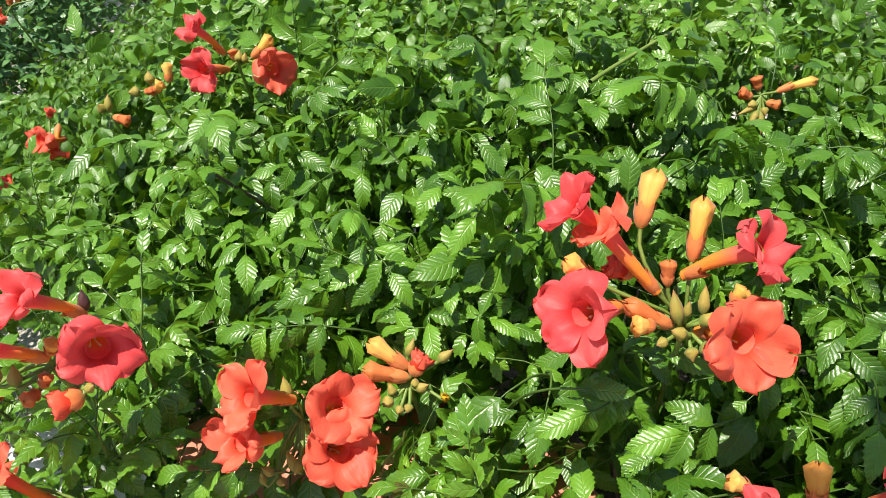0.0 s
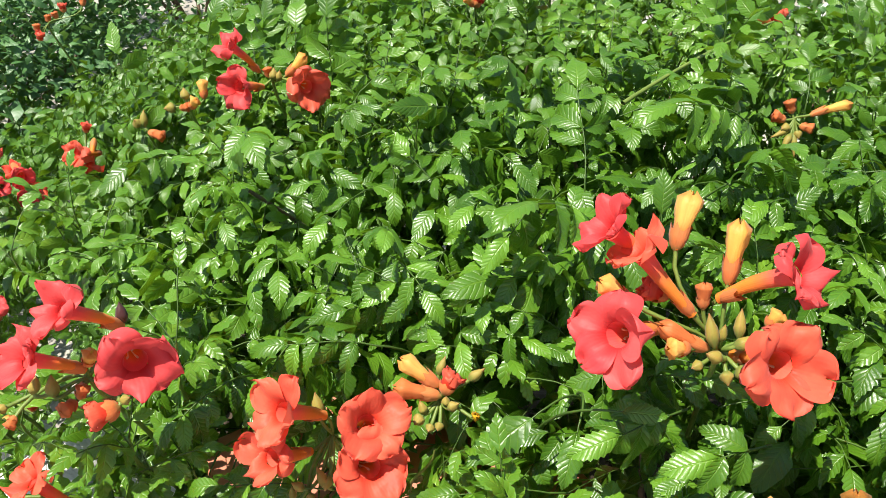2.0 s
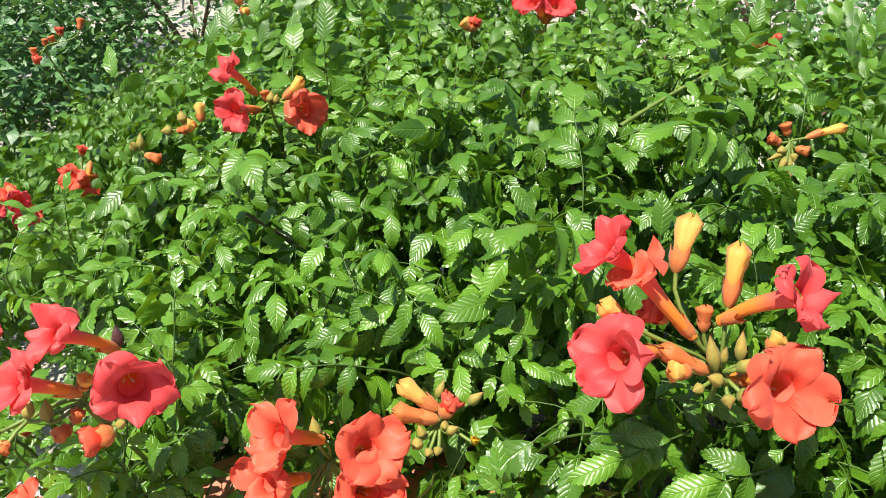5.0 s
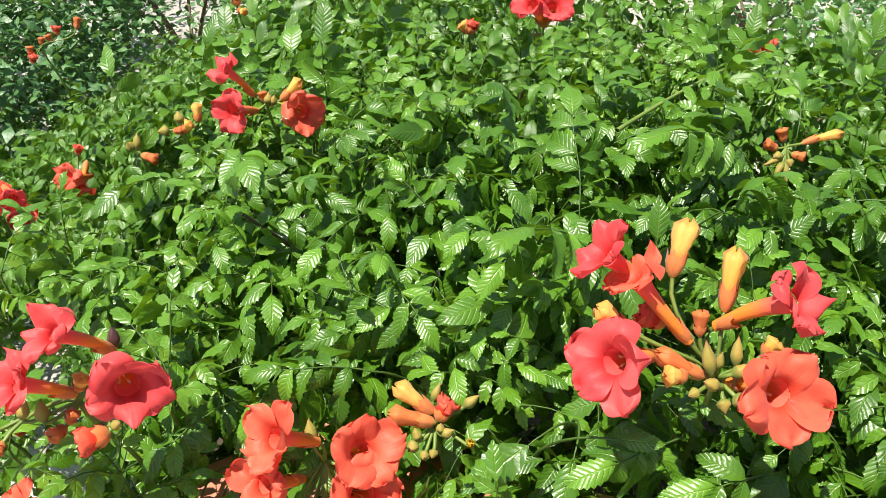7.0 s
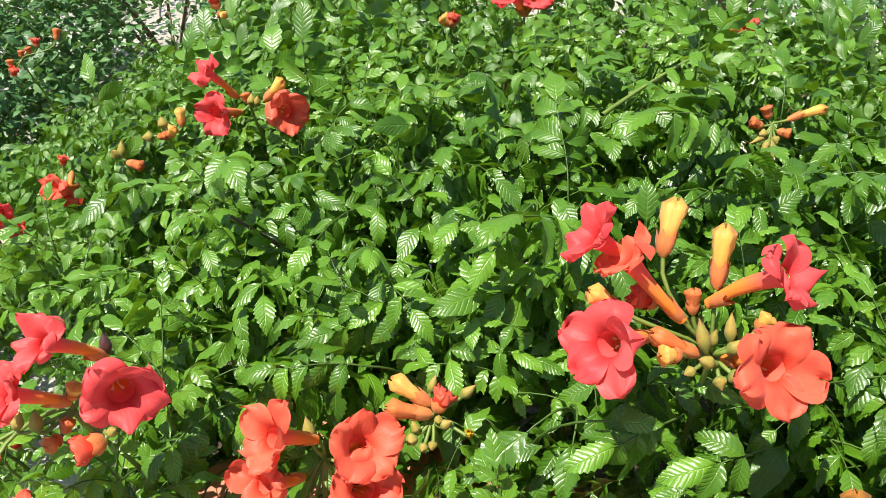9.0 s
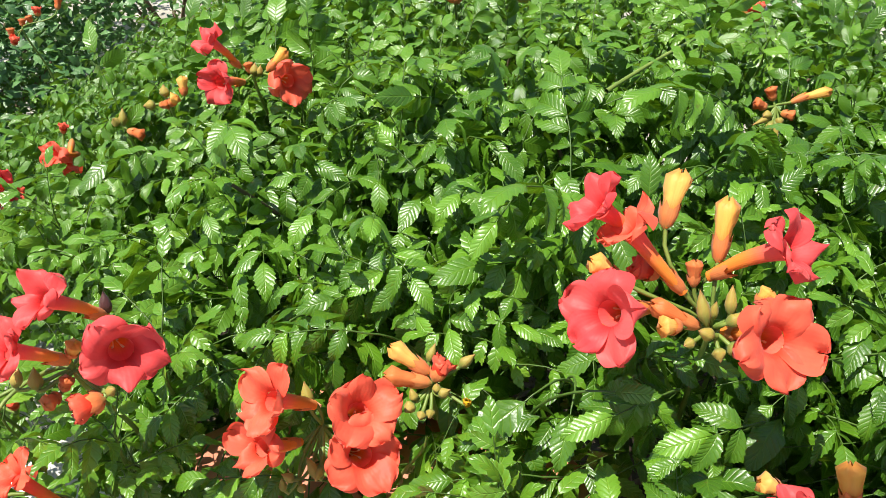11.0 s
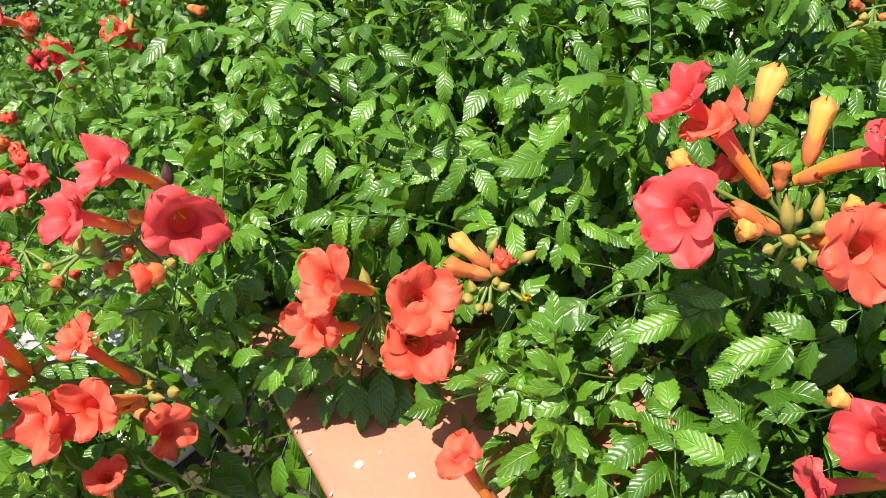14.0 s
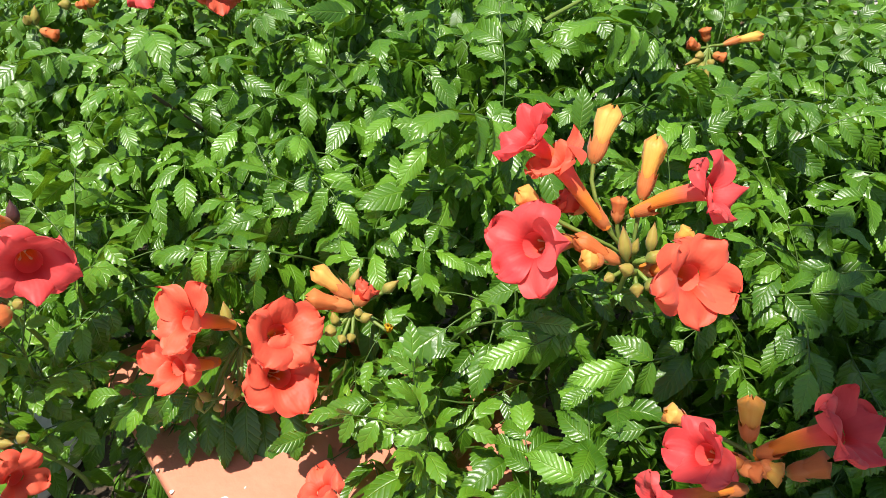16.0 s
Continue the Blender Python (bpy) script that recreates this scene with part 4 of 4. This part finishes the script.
spray((0.170, 0.823, 1.107), (0.167, 0.930, 1.198), 'flat', 5)
spray((0.099, 0.867, 1.104), (0.093, 0.939, 1.161), 'flat', 4)
spray((-0.049, 0.587, 1.065), (-0.142, 0.570, 1.081), 'hang', 4)
spray((0.105, 0.571, 1.063), (0.049, 0.564, 1.056), 'hang', 4)
spray((0.210, 0.411, 0.978), (0.218, 0.475, 1.025), 'flat', 4)
spray((0.163, 0.409, 0.976), (0.161, 0.452, 0.997), 'flat', 3)
spray((0.108, 0.483, 0.988), (0.015, 0.469, 1.003), 'hang', 4)
spray((0.205, 0.499, 1.069), (0.150, 0.472, 1.069), 'flat', 3)
spray((0.400, 0.489, 1.079), (0.379, 0.439, 1.078), 'flat', 3)
spray((-0.105, 0.521, 0.943), (-0.205, 0.506, 0.966), 'hang', 5)
spray((0.105, 0.699, 1.158), (0.067, 0.650, 1.139), 'flat', 3)
spray((-0.016, 0.694, 1.045), (-0.097, 0.650, 1.056), 'flat', 4)
spray((-0.009, 0.613, 1.066), (-0.039, 0.572, 1.061), 'hang', 3)
spray((-0.091, 0.843, 1.078), (-0.128, 0.779, 1.072), 'flat', 3)
spray((-0.188, 0.946, 1.076), (-0.122, 0.881, 1.083), 'flat', 4)
spray((-0.001, 0.834, 1.096), (-0.035, 0.855, 1.130), 'flat', 3)
spray((0.075, 0.812, 1.112), (0.036, 0.752, 1.114), 'flat', 3)
spray((0.495, 1.043, 1.116), (0.507, 1.094, 1.158), 'flat', 4)
spray((0.160, 1.113, 1.150), (0.177, 1.199, 1.190), 'flat', 4)
spray((0.060, 1.207, 1.117), (0.084, 1.238, 1.163), 'flat', 4)
spray((0.254, 0.413, 1.044), (0.231, 0.381, 1.036), 'flat', 3)
spray((0.222, 0.378, 1.001), (0.188, 0.388, 1.013), 'flat', 3)
spray((-0.017, 0.465, 0.967), (-0.049, 0.444, 0.974), 'single', 0)
spray((0.060, 0.434, 0.976), (-0.004, 0.413, 0.982), 'hang', 3)
spray((-0.304, 0.575, 0.933), (-0.334, 0.523, 0.922), 'hang', 4)
spray((-0.212, 0.598, 0.996), (-0.248, 0.559, 0.985), 'hang', 4)
spray((-0.129, 0.603, 1.057), (-0.154, 0.557, 1.043), 'hang', 3)
spray((0.263, 0.461, 1.071), (0.226, 0.449, 1.072), 'flat', 3)
spray((0.324, 0.761, 1.150), (0.394, 0.772, 1.162), 'flat', 4)
spray((0.404, 0.634, 1.077), (0.371, 0.682, 1.116), 'flat', 4)
spray((0.225, 0.690, 1.137), (0.226, 0.707, 1.181), 'single', 0)
spray((0.357, 0.733, 1.122), (0.386, 0.730, 1.152), 'single', 0)
spray((0.249, 0.333, 1.079), (0.216, 0.356, 1.095), 'single', 0)
spray((-0.198, 0.557, 0.922), (-0.205, 0.515, 0.899), 'single', 0)
spray((-0.176, 0.558, 0.922), (-0.182, 0.513, 0.895), 'single', 0)
spray((-0.144, 0.542, 0.900), (-0.144, 0.503, 0.880), 'single', 0)
spray((-0.111, 0.544, 0.899), (-0.108, 0.505, 0.878), 'single', 0)
spray((-0.218, 0.558, 0.926), (-0.225, 0.522, 0.909), 'single', 0)
spray((-0.078, 0.561, 0.900), (-0.069, 0.510, 0.871), 'single', 0)
spray((0.246, 0.400, 1.059), (0.212, 0.397, 1.056), 'single', 0)
spray((0.132, 0.508, 1.050), (0.119, 0.473, 1.024), 'single', 0)
spray((0.103, 0.522, 1.051), (0.047, 0.490, 1.029), 'single', 0)
spray((0.154, 0.493, 1.079), (0.193, 0.484, 1.083), 'single', 0)
spray((0.185, 0.663, 1.133), (0.201, 0.620, 1.104), 'single', 0)
spray((-0.160, 0.575, 0.935), (-0.166, 0.528, 0.902), 'single', 0)
spray((-0.127, 0.560, 0.915), (-0.126, 0.515, 0.884), 'single', 0)
spray((-0.092, 0.558, 0.915), (-0.088, 0.512, 0.882), 'single', 0)
spray((-0.050, 0.560, 0.915), (-0.042, 0.510, 0.880), 'single', 0)
shoot((0.081, 0.618, 1.032))
shoot((0.064, 0.645, 1.038))
shoot((0.078, 0.424, 0.995))
shoot((0.065, 0.442, 1.001))
shoot((-0.292, 0.555, 0.955))
shoot((-0.300, 0.507, 0.901))
shoot((-0.287, 0.421, 0.922))
shoot((-0.239, 0.403, 0.928))
shoot((-0.341, 0.405, 0.940))
shoot((-0.339, 0.378, 0.939))
shoot((-0.231, 0.546, 0.938))
shoot((-0.528, 0.681, 0.894))
shoot((-0.366, 0.615, 0.955))
shoot((-0.231, 0.575, 1.076))
shoot((-0.372, 0.531, 1.015))
shoot((-0.485, 0.929, 0.992))
shoot((-0.516, 0.818, 1.006))
shoot((-0.274, 0.527, 1.003))
shoot((0.007, 0.526, 0.994))
shoot((-0.388, 0.576, 0.927))

# upright leafy stems along the back of the top
for k in range(64):
    x, y = rng.uniform(-0.5, 1.25), rng.uniform(1.1, 2.0)
    z = crown_height(x, y)
    if not inside(x, y):
        continue
    spray((x, y, z - 0.05), (x + rng.normal(0, 0.03), y + rng.normal(0.02, 0.03), z + rng.uniform(0.05, 0.12)), "flat", int(rng.integers(3, 6)), False, (12, 3))
for k in range(16):
    x, y = rng.uniform(-0.55, -0.28), rng.uniform(0.36, 0.95)
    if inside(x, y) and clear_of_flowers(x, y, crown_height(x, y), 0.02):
        shoot((x, y, crown_height(x, y) + rng.normal(0.0, 0.02)))


for k in range(60):
    x, y = rng.uniform(-0.45, 0.7), rng.uniform(0.5, 1.5)
    z = crown_height(x, y) + 0.05 * clump(x, y) + rng.normal(-0.01, 0.015)
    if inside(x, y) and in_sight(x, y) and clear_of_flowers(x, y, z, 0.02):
        shoot((x, y, z))

near = leaf_poses(0.046, 0.0, 0.0, 0.90, 1.0)
near = [m for m in near if -0.5 < m.translation.x < 0.62]
rng.shuffle(near)
picked, rest = near[:240], near[240:]
for m in picked:
    k = int(rng.integers(len(fine_meshes)))
    if covers_bloom(fine_kinds[k][0], m):
        continue
    ob = part("leaf", fine_meshes[k], vine)
    ob.matrix_basis = Matrix.Translation(-BASE) @ m
rest += [m for m in leaf_poses(0.047, 0.0, 0.0, 0.90, 1.0) if not -0.5 < m.translation.x < 0.62]
rest += leaf_poses(0.039, 0.0, 0.90, 2.0, 1.0)
rest += leaf_poses(0.045, 0.035, 0.0, 0.9, 1.0) + leaf_poses(0.041, 0.03, 0.9, 2.0, 1.0)
under = leaf_poses(0.057, 0.075, 0.0, 2.0, 1.0)
rest += [m for m in leaf_poses(0.045, 0.02, 0.25, 0.62, 0.95) if m.translation.x < -0.36]
rest += [m for m in leaf_poses(0.050, 0.10, 0.50, 0.80, 1.0) if -0.3 < m.translation.x < 0.12]
for k in range(45):
    x, y = rng.uniform(-0.52, -0.34), rng.uniform(0.30, 0.56)
    p = (x, y, rng.uniform(0.70, 0.92))
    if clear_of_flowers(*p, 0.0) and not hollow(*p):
        rest.append(leaf_pose(p, 180 + rng.normal(0, 80), rng.normal(0, 25), rng.normal(0, 25), rng.uniform(0.7, 0.95)))
# leaves added mostly out of view, to shade the ground beside the wall
for k in range(150):
    p = (rng.uniform(-0.64, -0.33), rng.uniform(0.02, 0.34), rng.uniform(0.52, 0.84))
    rest.append(leaf_pose(p, 180 + rng.normal(0, 80), rng.normal(0, 25), rng.normal(0, 25), rng.uniform(0.60, 0.85)))
deep = leaf_poses(0.075, 0.13, 0.0, 2.0, 1.1) + leaf_poses(0.09, 0.21, 0.0, 1.5, 1.2)
deep += leaf_poses(0.115, 0.31, 0.0, 1.7, 1.2) + leaf_poses(0.14, 0.45, 0.0, 1.5, 1.3)
deep += leaf_poses(0.058, 0.0, 2.0, 3.0, 1.05) + leaf_poses(0.066, 0.05, 2.0, 3.0, 1.05)
seen = [m for m in rest if in_sight(*m.translation[:2])]
front, far = [m for m in seen if m.translation.y < 1.15], [m for m in seen if m.translation.y >= 1.15]
far += [m for m in under if in_sight(*m.translation[:2])]
deep += [m for m in rest if not in_sight(*m.translation[:2])][::3]
masses = [many(coarse_kinds, front, True), many(middle_kinds, far, True), many(plain_kinds, deep, True)]
v, f, u, m = join(masses)
foliage = part("foliage", mesh_of("foliage", v - np.array(BASE), f, [LEAF, LEAF_STALK], u, m), vine, "mass of small pointed green leaflets")
tagged(foliage, kind="stuff")

# a bare green twig that leans over the hedge top
twig = bezier((0.222, 0.92, 1.162), (0.294, 1.008, 1.164), (0.392, 1.128, 1.161), (0.502, 1.237, 1.157), 16)
v, f, u = tube_arrays(twig, np.linspace(0.0030, 0.0014, 16), 6)
part("stem", mesh_of("stem", v - np.array(BASE), f, [GREEN_STEM], u), vine, "bare green twig")

# woody stems inside the hedge
for k in range(26):
    x, y = rng.uniform(-0.5, 1.0), rng.uniform(0.62, 1.7)
    top = crown_height(x, y) - 0.05
    pts = bezier((x + rng.normal(0, 0.15), y + 0.25 + rng.normal(0, 0.1), 0.0), (x, y + 0.2, 0.4), (x + rng.normal(0, 0.1), y + 0.1, 0.7), (x + rng.normal(0, 0.12), y, top), 14)
    v, f, u = tube_arrays(pts, np.linspace(0.009, 0.0025, 14), 6)
    part("stem", mesh_of("stem", v - np.array(BASE), f, [WOOD], u), vine, "thin brown woody stem")


# ---- beyond the hedge ----
def simple_leaf(size):
    v, f, u = leaflet(size, size * 0.62, 0.9, 0.25, 0.1, 4, 3)
    return v, f, u, np.zeros(len(f), int)


def shrub(place, wide, tall, count, label):
    ob = thing("shrub", place, label, "shrub")
    poses = []
    for _ in range(count):
        a, e = rng.uniform(0, 2 * math.pi), math.asin(rng.uniform(-0.15, 1.0))
        k = rng.uniform(0.72, 1.03) * (1 + 0.12 * math.sin(3 * a + place[0]))
        p = (wide * k * math.cos(a) * math.cos(e), wide * k * math.sin(a) * math.cos(e), tall * (0.35 + 0.65 * k * math.sin(e)))
        poses.append(leaf_pose(p, rng.uniform(0, 360), rng.normal(0, 30), rng.normal(0, 30), rng.uniform(0.7, 1.2)))
    v, f, u, m = many([simple_leaf(0.042), simple_leaf(0.052), simple_leaf(0.034)], poses)
    tagged(part("crown", mesh_of("crown", v, f, [SHRUB_LEAF], u, m), ob, "dark green rounded leaves"), kind="stuff")
    for k in range(7):
        a = k * 0.9
        end = Vector((wide * 0.7 * math.cos(a), wide * 0.7 * math.sin(a), tall * (0.6 + 0.05 * k)))
        v, f, u = tube_arrays(bezier((0.04 * math.cos(a), 0.04 * math.sin(a), 0), (0, 0, 0.2), end * 0.6, end, 8), np.linspace(0.014, 0.004, 8), 6)
        part("branch", mesh_of("branch", v, f, [WOOD], u), ob)
    return ob


shrub((-2.2, 3.6, 0.0), 1.0, 1.15, 9500, "dark green dense shrub behind the vine hedge")
shrub((-1.75, 2.75, 0.0), 0.62, 0.86, 5500, "dark green shrub against the outer side of the hedge")
shrub((-3.7, 4.7, 0.0), 1.1, 1.4, 3000, "tall dark green shrub farther behind the hedge")
shrub((-0.4, 4.2, 0.0), 0.9, 0.95, 3500, "dark green low shrub behind the hedge")
shrub((-1.3, 4.1, 0.0), 0.85, 1.05, 4500, "dark green leafy shrub behind the hedge top")
shrub((1.75, 4.7, 0.0), 0.38, 0.55, 1500, "small dark shrub on the pale ground")
shrub((2.05, 3.1, 0.0), 0.72, 0.86, 4500, "green shrub beyond the end of the hedge")
shrub((-1.9, 5.8, 0.0), 1.0, 1.25, 2500, "dark shrub far behind the hedge")
shrub((2.9, 4.3, 0.0), 0.9, 0.9, 2500, "low green shrub beside white stones")


def added_shade_tree(foot, crown, wide, count):
    """An added, unseen tree behind the path; its crown shades the hedge's near end."""
    ob = thing("tree", foot, "unseen tree added to shade the near end of the hedge", "tree")
    f0, top = Vector(foot), Vector(crown) - Vector(foot)
    v, f, u = tube_arrays(bezier((0, 0, 0), (0.05, 0.02, 0.9), (0, -0.1, 1.8), top * 0.86, 14), np.linspace(0.075, 0.03, 14), 9)
    part("trunk", mesh_of("trunk", v, f, [WOOD], u), ob, "brown bark trunk")
    for k in range(9):
        a = k * 2.4
        end = top + Vector((wide * 0.75 * math.cos(a), wide * 0.75 * math.sin(a), 0.12 * (k % 4 - 1)))
        v, f, u = tube_arrays(bezier(top * 0.74, top * 0.82, end - Vector((0, 0, 0.15)), end, 8), np.linspace(0.024, 0.006, 8), 6)
        part("limb", mesh_of("limb", v, f, [WOOD], u), ob)
    poses = []
    for _ in range(count):
        a, k = rng.uniform(0, 2 * math.pi), math.sqrt(rng.uniform(0, 1)) * (1 + 0.10 * math.sin(5 * rng.uniform(0, 6.28)))
        h = rng.uniform(-0.3, 0.42) * math.sqrt(max(0.02, 1 - min(1, k) ** 2))
        p = top + Vector((wide * k * math.cos(a), wide * k * math.sin(a), h))
        poses.append(leaf_pose(p, rng.uniform(0, 360), rng.normal(0, 30), rng.normal(0, 30), rng.uniform(1.4, 2.3)))
    v, f, u, m = many([simple_leaf(0.055), simple_leaf(0.065)], poses)
    tagged(part("crown", mesh_of("crown", v, f, [SHRUB_LEAF], u, m), ob, "dense green crown"), kind="stuff")


added_shade_tree((1.0, -1.5, 0.0), (0.275, -0.675, 3.52), 0.85, 3600)


def stone(place, size, seed):
    bm = bmesh.new()
    bmesh.ops.create_icosphere(bm, subdivisions=3, radius=1.0)
    shift = Vector((seed * 3.7, seed * 1.3, 0))
    for v in bm.verts:
        v.co *= 1 + 0.35 * noise.noise(v.co * 1.3 + shift) + 0.08 * noise.noise(v.co * 5 + shift)
        v.co = Vector((v.co.x * size, v.co.y * size * 0.8, (v.co.z + 0.7) * size * 0.6))
    me = bpy.data.meshes.new("stone")
    bm.to_mesh(me)
    bm.free()
    me.materials.append(STONE)
    ob = tagged(new("stone", me), "white limestone boulder on the gravel", "stone", "white stones behind the hedge")
    ob.matrix_world = pose(*place, 0, 0, seed * 50)


for k in range(12):
    stone((0.5 + 0.32 * k + rng.normal(0, 0.1), 3.6 + rng.normal(0, 0.5), 0.0), rng.uniform(0.12, 0.3), k)
stone((-0.77, 1.13, 0.0), 0.25, 41)
for k in range(8):
    stone((-1.0 - 0.12 * k + rng.normal(0, 0.08), 1.05 + 0.08 * k + rng.normal(0, 0.08), 0.0), rng.uniform(0.05, 0.12), k + 20)
